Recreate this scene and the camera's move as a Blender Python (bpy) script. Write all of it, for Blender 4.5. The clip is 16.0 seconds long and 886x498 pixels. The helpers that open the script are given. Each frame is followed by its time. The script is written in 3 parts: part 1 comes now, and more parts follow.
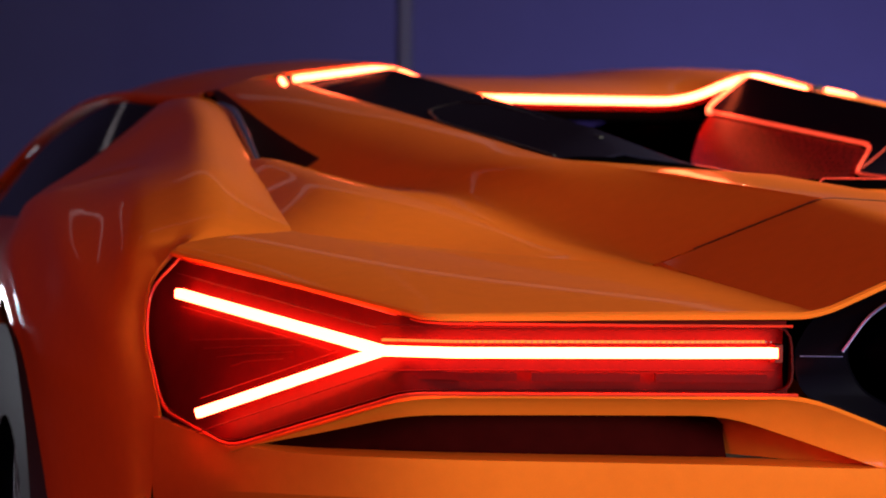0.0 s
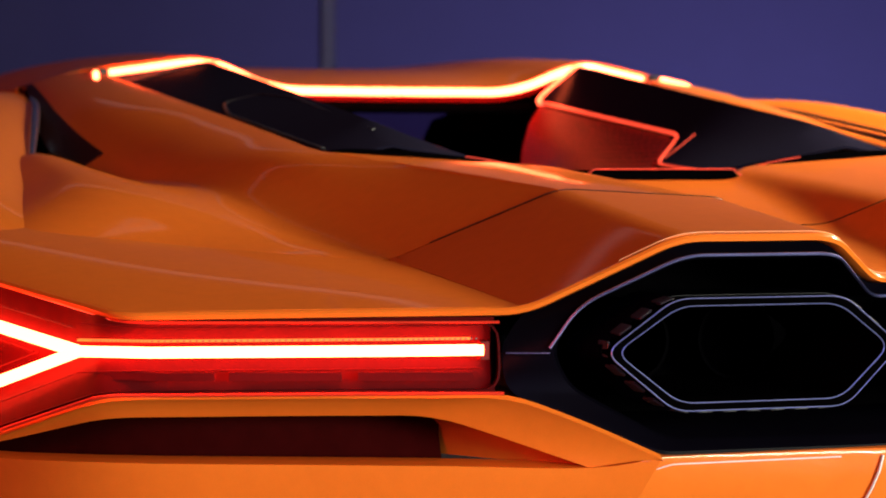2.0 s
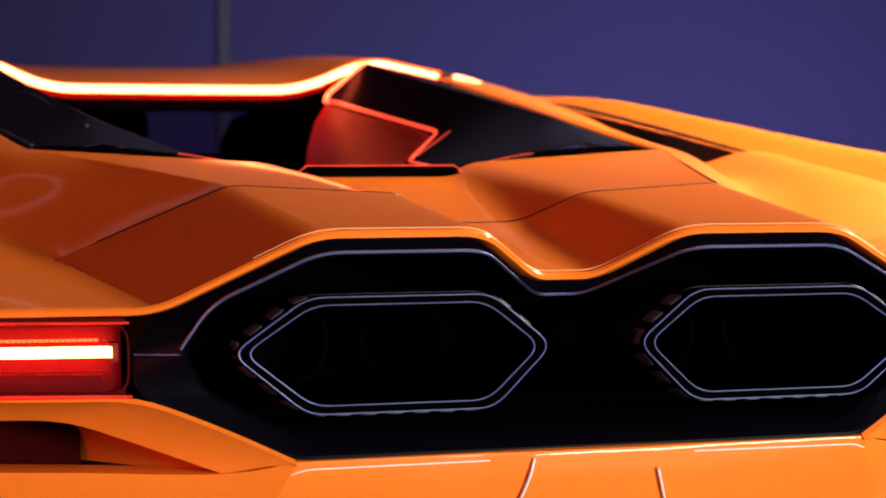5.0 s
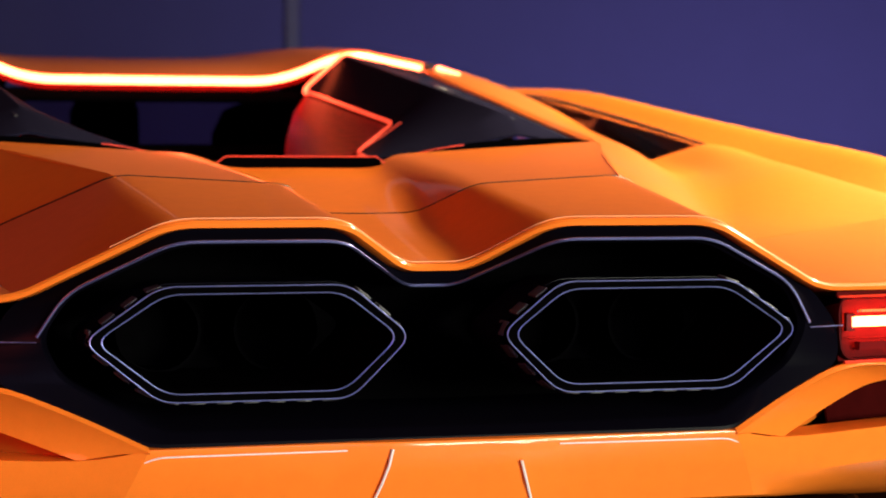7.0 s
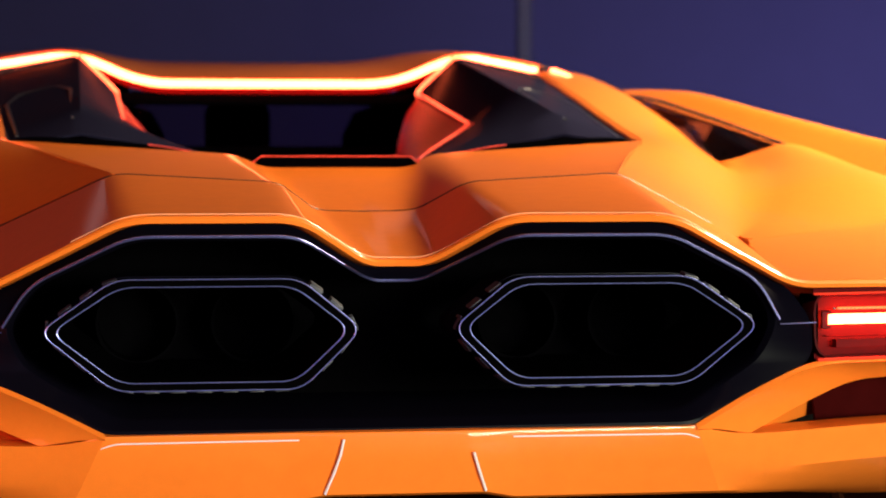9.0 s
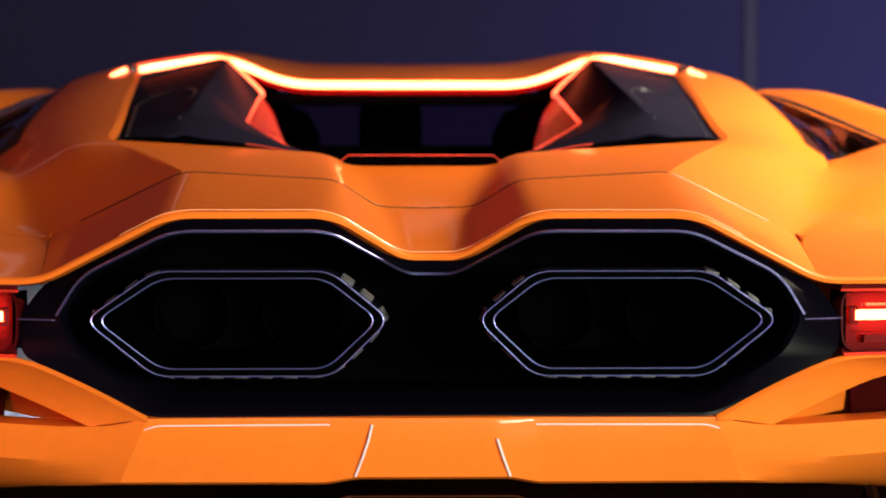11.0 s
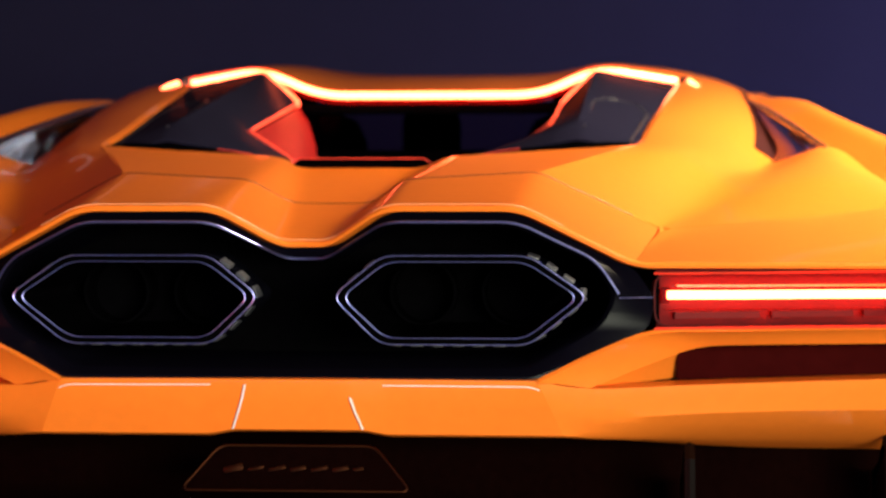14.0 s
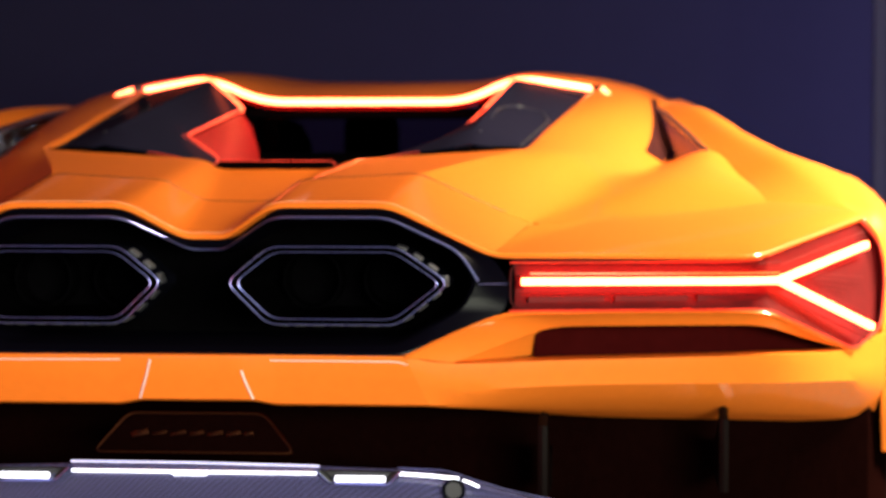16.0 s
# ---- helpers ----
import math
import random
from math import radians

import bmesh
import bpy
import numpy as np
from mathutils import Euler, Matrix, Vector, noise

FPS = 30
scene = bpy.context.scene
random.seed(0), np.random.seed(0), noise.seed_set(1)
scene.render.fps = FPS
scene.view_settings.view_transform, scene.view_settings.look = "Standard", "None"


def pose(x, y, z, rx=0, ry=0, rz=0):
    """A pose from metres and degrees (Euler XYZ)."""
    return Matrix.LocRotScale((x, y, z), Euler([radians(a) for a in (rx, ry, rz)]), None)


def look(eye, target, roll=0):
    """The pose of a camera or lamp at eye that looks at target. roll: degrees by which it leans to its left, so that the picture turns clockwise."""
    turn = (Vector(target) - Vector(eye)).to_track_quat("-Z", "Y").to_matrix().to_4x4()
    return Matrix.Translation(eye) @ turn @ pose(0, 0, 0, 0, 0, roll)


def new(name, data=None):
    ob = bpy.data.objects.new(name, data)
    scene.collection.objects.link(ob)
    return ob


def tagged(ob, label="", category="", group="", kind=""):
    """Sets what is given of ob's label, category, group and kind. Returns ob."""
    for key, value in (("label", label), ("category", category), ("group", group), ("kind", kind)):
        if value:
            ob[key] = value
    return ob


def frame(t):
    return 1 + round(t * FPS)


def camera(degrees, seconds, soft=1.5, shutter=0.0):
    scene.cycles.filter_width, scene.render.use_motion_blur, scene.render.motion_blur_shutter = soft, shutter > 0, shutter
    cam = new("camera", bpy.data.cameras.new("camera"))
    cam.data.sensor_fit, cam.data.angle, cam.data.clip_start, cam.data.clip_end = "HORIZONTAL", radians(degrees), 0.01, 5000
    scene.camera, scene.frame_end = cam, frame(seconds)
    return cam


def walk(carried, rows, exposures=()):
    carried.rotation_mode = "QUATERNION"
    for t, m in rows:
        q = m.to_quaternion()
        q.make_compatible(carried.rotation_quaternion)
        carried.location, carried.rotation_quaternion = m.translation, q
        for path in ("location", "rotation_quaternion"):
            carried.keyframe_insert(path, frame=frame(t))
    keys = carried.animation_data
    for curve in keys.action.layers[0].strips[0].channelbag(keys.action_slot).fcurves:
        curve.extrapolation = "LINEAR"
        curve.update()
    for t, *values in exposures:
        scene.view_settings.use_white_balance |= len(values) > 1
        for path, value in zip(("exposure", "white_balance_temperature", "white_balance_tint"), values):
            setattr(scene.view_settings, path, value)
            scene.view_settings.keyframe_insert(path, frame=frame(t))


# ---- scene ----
cam = camera(22.39, 16.0, soft=1.8)
cam.data.dof.use_dof, cam.data.dof.focus_distance, cam.data.dof.aperture_fstop = True, 2.02, 9.0

# seconds, place, heading to the left, pitch, roll in degrees
PATH = (
    (0.0, -1.2958, -2.0060, 0.9068, -16.576, -1.775, 0.415),
    (0.5, -1.2261, -2.0036, 0.9056, -16.723, -1.761, 0.269),
    (1.0, -1.1605, -2.0026, 0.9032, -16.944, -1.763, 0.162),
    (1.5, -1.0953, -1.9996, 0.9036, -17.142, -1.844, 0.143),
    (2.0, -1.0407, -2.0124, 0.9060, -17.305, -1.914, -0.078),
    (2.5, -1.0005, -2.0158, 0.9047, -17.514, -1.930, -0.092),
    (3.0, -0.9464, -2.0119, 0.9023, -17.708, -1.876, -0.054),
    (3.5, -0.8920, -2.0157, 0.9013, -17.901, -1.879, -0.119),
    (4.0, -0.8360, -2.0186, 0.8998, -18.111, -1.872, -0.141),
    (4.5, -0.7906, -2.0211, 0.9001, -18.329, -1.874, -0.204),
    (5.0, -0.7558, -2.0280, 0.8973, -18.568, -1.820, -0.260),
    (5.2, -0.7414, -2.0362, 0.8975, -18.609, -1.851, -0.277),
    (7.3, -0.5065, -2.1043, 0.8942, -14.854, -1.989, 0.068),
    (7.5, -0.4769, -2.1119, 0.8930, -14.129, -1.959, 0.081),
    (8.0, -0.4025, -2.1386, 0.8901, -12.005, -1.866, 0.011),
    (8.5, -0.3213, -2.1728, 0.8905, -10.206, -1.899, -0.080),
    (9.0, -0.2642, -2.2010, 0.8881, -8.431, -1.866, -0.080),
    (9.5, -0.2244, -2.2162, 0.8878, -6.656, -1.860, 0.039),
    (9.7, -0.2080, -2.2235, 0.8906, -5.956, -1.963, 0.100),
    (11.8, 0.0520, -2.3740, 0.8829, 0.420, -1.766, -0.046),
    (12.0, 0.0751, -2.3879, 0.8819, 0.824, -1.723, -0.016),
    (12.5, 0.1444, -2.4508, 0.8813, 1.945, -1.720, -0.006),
    (13.0, 0.2042, -2.5069, 0.8804, 3.010, -1.698, -0.027),
    (13.5, 0.2891, -2.5954, 0.8795, 4.148, -1.720, -0.064),
    (14.0, 0.3627, -2.6899, 0.8803, 4.510, -1.745, -0.046),
    (14.5, 0.4154, -2.7607, 0.8808, 4.708, -1.779, -0.003),
    (15.0, 0.4823, -2.8675, 0.8818, 4.937, -1.763, -0.001),
    (15.5, 0.5244, -2.9466, 0.8810, 4.959, -1.726, -0.015),
    (16.0, 0.5640, -3.0312, 0.8818, 4.912, -1.763, 0.039),
)
walk(cam, [(t, pose(x, y, z, 90 + pitch, 0, turn) @ pose(0, 0, 0, 0, 0, roll)) for t, x, y, z, turn, pitch, roll in PATH])

# ---------------------------------------------------------------- light
world = bpy.data.worlds.new("world")
scene.world = world
world.use_nodes = True
world.node_tree.nodes["Background"].inputs[0].default_value = (0.10, 0.10, 0.22, 1)
world.node_tree.nodes["Background"].inputs[1].default_value = 0.40


def area_lamp(name, eye, target, wide, high, watts, colour):
    data = bpy.data.lights.new(name, "AREA")
    data.shape, data.size, data.size_y, data.energy, data.color = "RECTANGLE", wide, high, watts, colour
    ob = new(name, data)
    ob.matrix_world = look(eye, target)
    return ob


# spot at the side, softbox behind, stage tubes overhead, blue wash on the walls; unseen red fill and low glint lamp
# ahead added
key = area_lamp("key_spot", (2.5, 0.9, 2.3), (1.8, 0.9, 0.9), 0.7, 0.7, 212, (1.0, 0.86, 0.60))
key.data.spread = math.radians(84)
area_lamp("rear_softbox", (2.3, -4.8, 1.15), (0.1, 0.0, 0.70), 2.2, 0.9, 394, (0.97, 1.0, 0.77))
area_lamp("stage_tube", (0.3, -2.2, 4.6), (0.1, 0.2, 0.7), 5.0, 0.05, 24, (1.0, 0.55, 0.36))
area_lamp("red_fill", (-4.4, -3.4, 1.9), (-0.6, 0.4, 0.8), 1.6, 1.0, 66, (1.0, 0.11, 0.09))
area_lamp("stage_tube", (-0.8, 8.0, 6.2), (-0.2, 0.2, 0.9), 4.0, 0.05, 0.3, (0.90, 0.90, 1.0))
area_lamp("glint_lamp", (-0.8, 6.8, 0.25), (-0.7, 1.4, 0.95), 1.6, 0.50, 80, (0.82, 0.86, 1.0))
area_lamp("stage_tube", (2.0, 9.0, 4.1), (0.2, 0.2, 0.9), 4.5, 0.10, 0.40, (1.0, 0.86, 0.92))
area_lamp("stage_tube", (-2.6, 9.0, 3.3), (-0.2, 0.2, 0.9), 2.6, 0.08, 0.25, (1.0, 0.86, 0.92))
area_lamp("wall_wash", (7.6, 11.5, 0.5), (6.2, 16.0, 2.4), 6.0, 0.6, 275, (0.46, 0.42, 1.0))
area_lamp("wall_wash", (-4.0, -8.0, 5.5), (-4.0, -14.0, 2.0), 9.0, 1.0, 900, (0.35, 0.36, 1.0))
area_lamp("light_strip", (0.0, -6.8, 2.2), (0.0, 0.0, 0.75), 8.0, 0.5, 70, (0.50, 0.48, 1.0))

# ---------------------------------------------------------------- materials


def material(name, colour, rough=0.5, metal=0.0, coat=0.0, grain=0.0, scale=40.0, bump=0.0, emit=None, power=0.0, spec=0.5):
    m = bpy.data.materials.new(name)
    m.use_nodes = True
    nt = m.node_tree
    b = nt.nodes["Principled BSDF"]
    b.inputs["Base Color"].default_value = (*colour, 1)
    b.inputs["Roughness"].default_value, b.inputs["Metallic"].default_value = rough, metal
    b.inputs["Coat Weight"].default_value, b.inputs["Coat Roughness"].default_value = coat, 0.04
    b.inputs["Specular IOR Level"].default_value = spec
    if emit:
        b.inputs["Emission Color"].default_value = (*emit, 1)
        b.inputs["Emission Strength"].default_value = power
    if grain or bump:
        pos = nt.nodes.new("ShaderNodeNewGeometry")
        fine, broad = nt.nodes.new("ShaderNodeTexNoise"), nt.nodes.new("ShaderNodeTexNoise")
        for n, s in ((fine, scale), (broad, scale / 14)):
            n.inputs["Scale"].default_value, n.inputs["Detail"].default_value = s, 3
            nt.links.new(pos.outputs["Position"], n.inputs["Vector"])
        add = nt.nodes.new("ShaderNodeMath")
        add.operation = "ADD"
        nt.links.new(fine.outputs[0], add.inputs[0])
        nt.links.new(broad.outputs[0], add.inputs[1])
        if grain:
            ramp = nt.nodes.new("ShaderNodeMapRange")
            ramp.inputs["From Min"].default_value, ramp.inputs["From Max"].default_value = 0.6, 1.4
            ramp.inputs["To Min"].default_value, ramp.inputs["To Max"].default_value = 1 - grain, 1 + grain
            mix = nt.nodes.new("ShaderNodeVectorMath")
            mix.operation = "SCALE"
            mix.inputs[0].default_value = colour
            nt.links.new(add.outputs[0], ramp.inputs["Value"])
            nt.links.new(ramp.outputs[0], mix.inputs["Scale"])
            nt.links.new(mix.outputs[0], b.inputs["Base Color"])
        if bump:
            bp = nt.nodes.new("ShaderNodeBump")
            bp.inputs["Strength"].default_value, bp.inputs["Distance"].default_value = bump, 0.002
            nt.links.new(add.outputs[0], bp.inputs["Height"])
            nt.links.new(bp.outputs[0], b.inputs["Normal"])
    return m


ORANGE = material("orange_paint", (0.80, 0.174, 0.017), 0.42, 0.0, 0.38, 0.05, 900, spec=0.08)
BLACK = material("gloss_black", (0.003, 0.003, 0.006), 0.14, 0.0, 0.0, 0.2, 60, spec=0.04)
SATIN = material("satin_black", (0.010, 0.009, 0.010), 0.45, 0.0, 0.0, 0.25, 120, 0.05)
PLASTIC = material("black_plastic", (0.0030, 0.0007, 0.0006), 0.6, 0.0, 0.0, 0.3, 90, 0.1, spec=0.0)
RIB = material("satin_rib", (0.004, 0.002, 0.002), 0.4, 0.0, 0.0, 0.2, 90, 0.05, spec=0.06)
MOULD = material("grey_moulding", (0.022, 0.019, 0.024), 0.38, 0.0, 0.0, 0.2, 90, 0.05, spec=0.35)
SOOT = material("soot_black", (0.0010, 0.0009, 0.0012), 0.9, 0.0, 0.0, 0.3, 80, spec=0.0)
RIM = material("blue_tinted_metal", (0.34, 0.36, 0.86), 0.34, 1.0, 0.0, 0.1, 200)
LUG = material("brushed_steel", (0.050, 0.050, 0.062), 0.5, 0.2, 0.0, 0.15, 300, 0.05)
SIDEGLASS = material("side_glass", (0.012, 0.012, 0.02), 0.05, 0.0, 0.0, 0.1, 20, spec=0.8)
RED = material("red_plastic", (0.05, 0.002, 0.003), 0.5, 0.0, 0.0, 0.15, 50, spec=0.04)
REDGLOW = material("red_lens", (0.080, 0.0034, 0.0042), 0.5, 0.0, 0.0, 0.15, 50, spec=0.05)
REDLENS = material("red_reflector", (0.11, 0.004, 0.005), 0.45, 0.0, 0.0, 0.1, 300, spec=0.06)
SEAL = material("reddened_edge", (0.62, 0.035, 0.015), 0.35, 0.0, 0.3, 0.1, 300)
SLOT = material("reddened_slot", (0.028, 0.002, 0.002), 0.8, 0.0, 0.0, 0.2, 60, spec=0.0)
LED = material("led_tube", (0.9, 0.3, 0.1), 0.3, emit=(1.0, 0.085, 0.032), power=30)
BRAKELED = material("brake_led", (0.9, 0.3, 0.1), 0.3, emit=(1.0, 0.11, 0.04), power=24)
CORNERLED = material("corner_led", (0.9, 0.3, 0.1), 0.3, emit=(1.0, 0.10, 0.04), power=7)
GUIDE = material("light_guide", (0.06, 0.002, 0.002), 0.6, emit=(1.0, 0.03, 0.012), power=0.05, spec=0.0)
EDGE = material("red_glow_edge", (0.8, 0.12, 0.08), 0.28, 0.6, emit=(1.0, 0.07, 0.03), power=1.3)
FINE_EDGE = material("fine_red_glow_edge", (0.8, 0.10, 0.07), 0.30, 0.6, emit=(1.0, 0.06, 0.03), power=0.35)
AMBER = material("dotted_guide", (0.8, 0.1, 0.02), 0.3, emit=(1.0, 0.20, 0.03), power=1.5)
WHITE = material("white_glow", (0.9, 0.9, 0.95), 0.3, emit=(0.85, 0.85, 1.0), power=2.5)
LAVENDER = material("lavender_edge_glow", (0.7, 0.7, 0.9), 0.3, emit=(0.50, 0.48, 1.0), power=0.75)
LIP_GLINT = material("painted_lip_highlight", (0.85, 0.34, 0.16), 0.35, 0.0, 0.5)
EDGE_GLINT = material("pale_edge_glint", (0.92, 0.82, 0.84), 0.34, 0.3)
POLISHED = material("polished_metal", (0.85, 0.83, 0.97), 0.22, 1.0)
RUBBER = material("tyre_rubber", (0.012, 0.012, 0.012), 0.7, 0, 0, 0.3, 60, 0.2)
BRONZE = material("bronze_letters", (0.035, 0.011, 0.005), 0.45, 1.0)
WALL = material("painted_wall", (0.056, 0.051, 0.120), 0.8, 0, 0, 0.06, 3, 0.05)
FLOOR = material("dark_floor", (0.022, 0.021, 0.026), 0.55, 0, 0, 0.25, 5, 0.04, spec=0.2)
POST = material("grey_column", (0.115, 0.112, 0.30), 0.6, 0, 0, 0.06, 20)


def woven(name, dark, light, size, rough, coat=0.8):
    """Two-tone twill weave, as in carbon or a perforated mesh."""
    m = material(name, dark, rough, 0.0, coat)
    nt = m.node_tree
    b = nt.nodes["Principled BSDF"]
    pos, wave = nt.nodes.new("ShaderNodeNewGeometry"), nt.nodes.new("ShaderNodeTexChecker")
    turn = nt.nodes.new("ShaderNodeMapping")
    turn.inputs["Rotation"].default_value = (0.6, 0.5, 0.7)
    wave.inputs["Scale"].default_value = 1 / size
    wave.inputs["Color1"].default_value, wave.inputs["Color2"].default_value = (*dark, 1), (*light, 1)
    nt.links.new(pos.outputs["Position"], turn.inputs["Vector"])
    nt.links.new(turn.outputs[0], wave.inputs["Vector"])
    nt.links.new(wave.outputs["Color"], b.inputs["Base Color"])
    bp = nt.nodes.new("ShaderNodeBump")
    bp.inputs["Strength"].default_value, bp.inputs["Distance"].default_value = 0.4, 0.001
    nt.links.new(wave.outputs["Fac"], bp.inputs["Height"])
    nt.links.new(bp.outputs[0], b.inputs["Normal"])
    return m


def pane(name, body, kind, rough, gloss):
    """Glass that lets little light back: a body seen through or dark, with an even gloss over it."""
    m = bpy.data.materials.new(name)
    m.use_nodes = True
    nt = m.node_tree
    nt.nodes.remove(nt.nodes["Principled BSDF"])
    inner, shine, both = [nt.nodes.new("ShaderNode" + k) for k in (kind, "BsdfGlossy", "MixShader")]
    inner.inputs[0].default_value, shine.inputs["Roughness"].default_value, both.inputs[0].default_value = (*body, 1), rough, gloss
    nt.links.new(inner.outputs[0], both.inputs[1])
    nt.links.new(shine.outputs[0], both.inputs[2])
    nt.links.new(both.outputs[0], nt.nodes["Material Output"].inputs[0])
    return m


TINT = pane("tinted_window", (0.55, 0.48, 0.58), "BsdfTransparent", 0.05, 0.002)
FASCIA = pane("satin_fascia", (0.0022, 0.0018, 0.0042), "BsdfDiffuse", 0.30, 0.004)
GLASS = pane("smoked_glass", (0.011, 0.010, 0.022), "BsdfDiffuse", 0.16, 0.015)
FACET_SHADE = material("shaded_facet", (0.035, 0.006, 0.006), 0.5, 0.0, 0.2, 0.2, 60, 0.2, spec=0.1)
SHADED_ORANGE = material("shaded_orange_paint", (0.17, 0.028, 0.010), 0.25, 0.0, 1.0, 0.2, 60, 0.7)
CARBON = woven("carbon_weave", (0.015, 0.015, 0.042), (0.072, 0.070, 0.180), 0.0026, 0.3)


def perforated(name, metal, hole, pitch):
    """Sheet with rows of small round holes, laid out along the car's length and height."""
    m = material(name, metal, 0.5, spec=0.12)
    nt = m.node_tree
    b = nt.nodes["Principled BSDF"]
    pos, cut, wide, dots, ramp, tone = [nt.nodes.new("ShaderNode" + k) for k in ("NewGeometry", "SeparateXYZ", "CombineXYZ", "TexVoronoi", "MapRange", "MixRGB")]
    dots.voronoi_dimensions, dots.inputs["Randomness"].default_value, dots.inputs["Scale"].default_value = "2D", 0.15, 1.0
    nt.links.new(pos.outputs["Position"], cut.inputs[0])
    for axis, step in zip("YZ", pitch):
        k = nt.nodes.new("ShaderNodeMath")
        k.operation = "DIVIDE"
        k.inputs[1].default_value = step
        nt.links.new(cut.outputs[axis], k.inputs[0])
        nt.links.new(k.outputs[0], wide.inputs["YZ".index(axis)])
    nt.links.new(wide.outputs[0], dots.inputs["Vector"])
    ramp.inputs["From Min"].default_value, ramp.inputs["From Max"].default_value = 0.28, 0.40
    nt.links.new(dots.outputs["Distance"], ramp.inputs["Value"])
    tone.inputs["Color1"].default_value, tone.inputs["Color2"].default_value = (*hole, 1), (*metal, 1)
    nt.links.new(ramp.outputs[0], tone.inputs["Fac"])
    nt.links.new(tone.outputs[0], b.inputs["Base Color"])
    return m


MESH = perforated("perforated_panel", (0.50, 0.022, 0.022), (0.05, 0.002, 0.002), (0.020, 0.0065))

# ---------------------------------------------------------------- builders


def thicken(bm, depth):
    """Gives a sheet its thickness on the inner side."""
    bm.normal_update()
    faces, rim = list(bm.faces), [e for e in bm.edges if len(e.link_faces) == 1]
    inner = {v: bm.verts.new(v.co - v.normal * depth) for v in list(bm.verts)}
    for f in faces:
        bm.faces.new([inner[v] for v in reversed(f.verts)])
    for e in rim:
        for loop in e.link_loops:
            a, b = loop.vert, loop.link_loop_next.vert
            bm.faces.new([b, a, inner[a], inner[b]])
            break


def part(name, bm, mat, parent, label="", thick=0.0, smooth=True):
    me = bpy.data.meshes.new(name)
    if thick:
        thicken(bm, thick)
    if smooth:
        for f in bm.faces:
            f.smooth = True
    bm.to_mesh(me)
    bm.free()
    if smooth:
        me.set_sharp_from_angle(angle=radians(32))
    me.materials.append(mat)
    ob = new(name, me)
    ob.parent = parent
    if label:
        tagged(ob, label)
    return ob


def mirrored(bm):
    other = bm.copy()
    for v in other.verts:
        v.co.x = -v.co.x
    bmesh.ops.reverse_faces(other, faces=other.faces)
    return other


def pair(name, bm, mat, parents, label="", thick=0.0, smooth=True):
    """The right part and its mirror image on the left. parents: one, or (right, left)."""
    r, l = parents if isinstance(parents, tuple) else (parents, parents)
    other = mirrored(bm)
    return part(name, bm, mat, r, label, thick, smooth), part(name, other, mat, l, label, thick, smooth)


def rounded(points, radius, n=4, closed=False, fill=2):
    """A polyline with rounded corners and extra points along its straights."""
    p = [Vector(q) for q in points]
    k = len(p)
    out = []
    for i in range(k):
        if not closed and i in (0, k - 1):
            out.append([p[i]])
            continue
        a, b, c = p[i - 1], p[i], p[(i + 1) % k]
        r1, r2 = min(radius, 0.45 * (a - b).length), min(radius, 0.45 * (c - b).length)
        s, e = b + (a - b).normalized() * r1, b + (c - b).normalized() * r2
        out.append([(1 - u) ** 2 * s + 2 * u * (1 - u) * b + u * u * e for u in [j / n for j in range(n + 1)]])
    res = []
    for i, group in enumerate(out):
        res += group
        if i < k - 1 or closed:
            nxt = out[(i + 1) % k][0]
            res += [group[-1].lerp(nxt, (j + 1) / (fill + 1)) for j in range(fill)]
    return res


def grid(rows, closed=False, flip=False):
    """A surface through rows of equally many points."""
    bm = bmesh.new()
    vs = [[bm.verts.new(q) for q in row] for row in rows]
    n = len(vs[0])
    for a, b in zip(vs, vs[1:]):
        for j in range(n if closed else n - 1):
            q = [a[j], a[(j + 1) % n], b[(j + 1) % n], b[j]]
            if flip:
                q.reverse()
            bm.faces.new(q)
    bmesh.ops.remove_doubles(bm, verts=bm.verts, dist=1e-5)
    return bm


def spline(rows, steps):
    """More rows between the given ones, on smooth curves through them."""
    out = []
    rows = [[Vector(q) for q in r] for r in rows]
    for i in range(len(rows) - 1):
        p0, p1, p2, p3 = rows[max(i - 1, 0)], rows[i], rows[i + 1], rows[min(i + 2, len(rows) - 1)]
        for s in range(steps):
            u = s / steps
            out.append([0.5 * (2 * b + (c - a) * u + (2 * a - 5 * b + 4 * c - d) * u * u + (3 * b - a - 3 * c + d) * u ** 3)
                        for a, b, c, d in zip(p0, p1, p2, p3)])
    out.append(rows[-1])
    return out


def sweep(path, profile, closed=False, up=(0, 0, 1), caps=True):
    """A profile of (side, up) offsets carried along a path. Side points to the right of the way, seen from above."""
    path = [Vector(q) for q in path]
    n = len(path)
    rows = []
    for i, q in enumerate(path):
        a = path[i - 1] if closed or i else q
        b = path[(i + 1) % n] if closed or i < n - 1 else q
        t = (b - a).normalized()
        side = t.cross(Vector(up)).normalized()
        top = side.cross(t)
        rows.append([q + side * u + top * v for u, v in profile])
    if closed:
        rows.append([v.copy() for v in rows[0]])
    bm = grid(rows, closed=True)
    if caps and not closed:
        bm.verts.ensure_lookup_table()
        m = len(profile)
        bm.faces.new(bm.verts[:m])
        bm.faces.new(list(bm.verts[-m:])[::-1])
    bmesh.ops.recalc_face_normals(bm, faces=bm.faces)
    return bm


def disc_profile(r, n=10, ry=None):
    ry = ry or r
    return [(r * math.cos(2 * math.pi * j / n), ry * math.sin(2 * math.pi * j / n)) for j in range(n)]


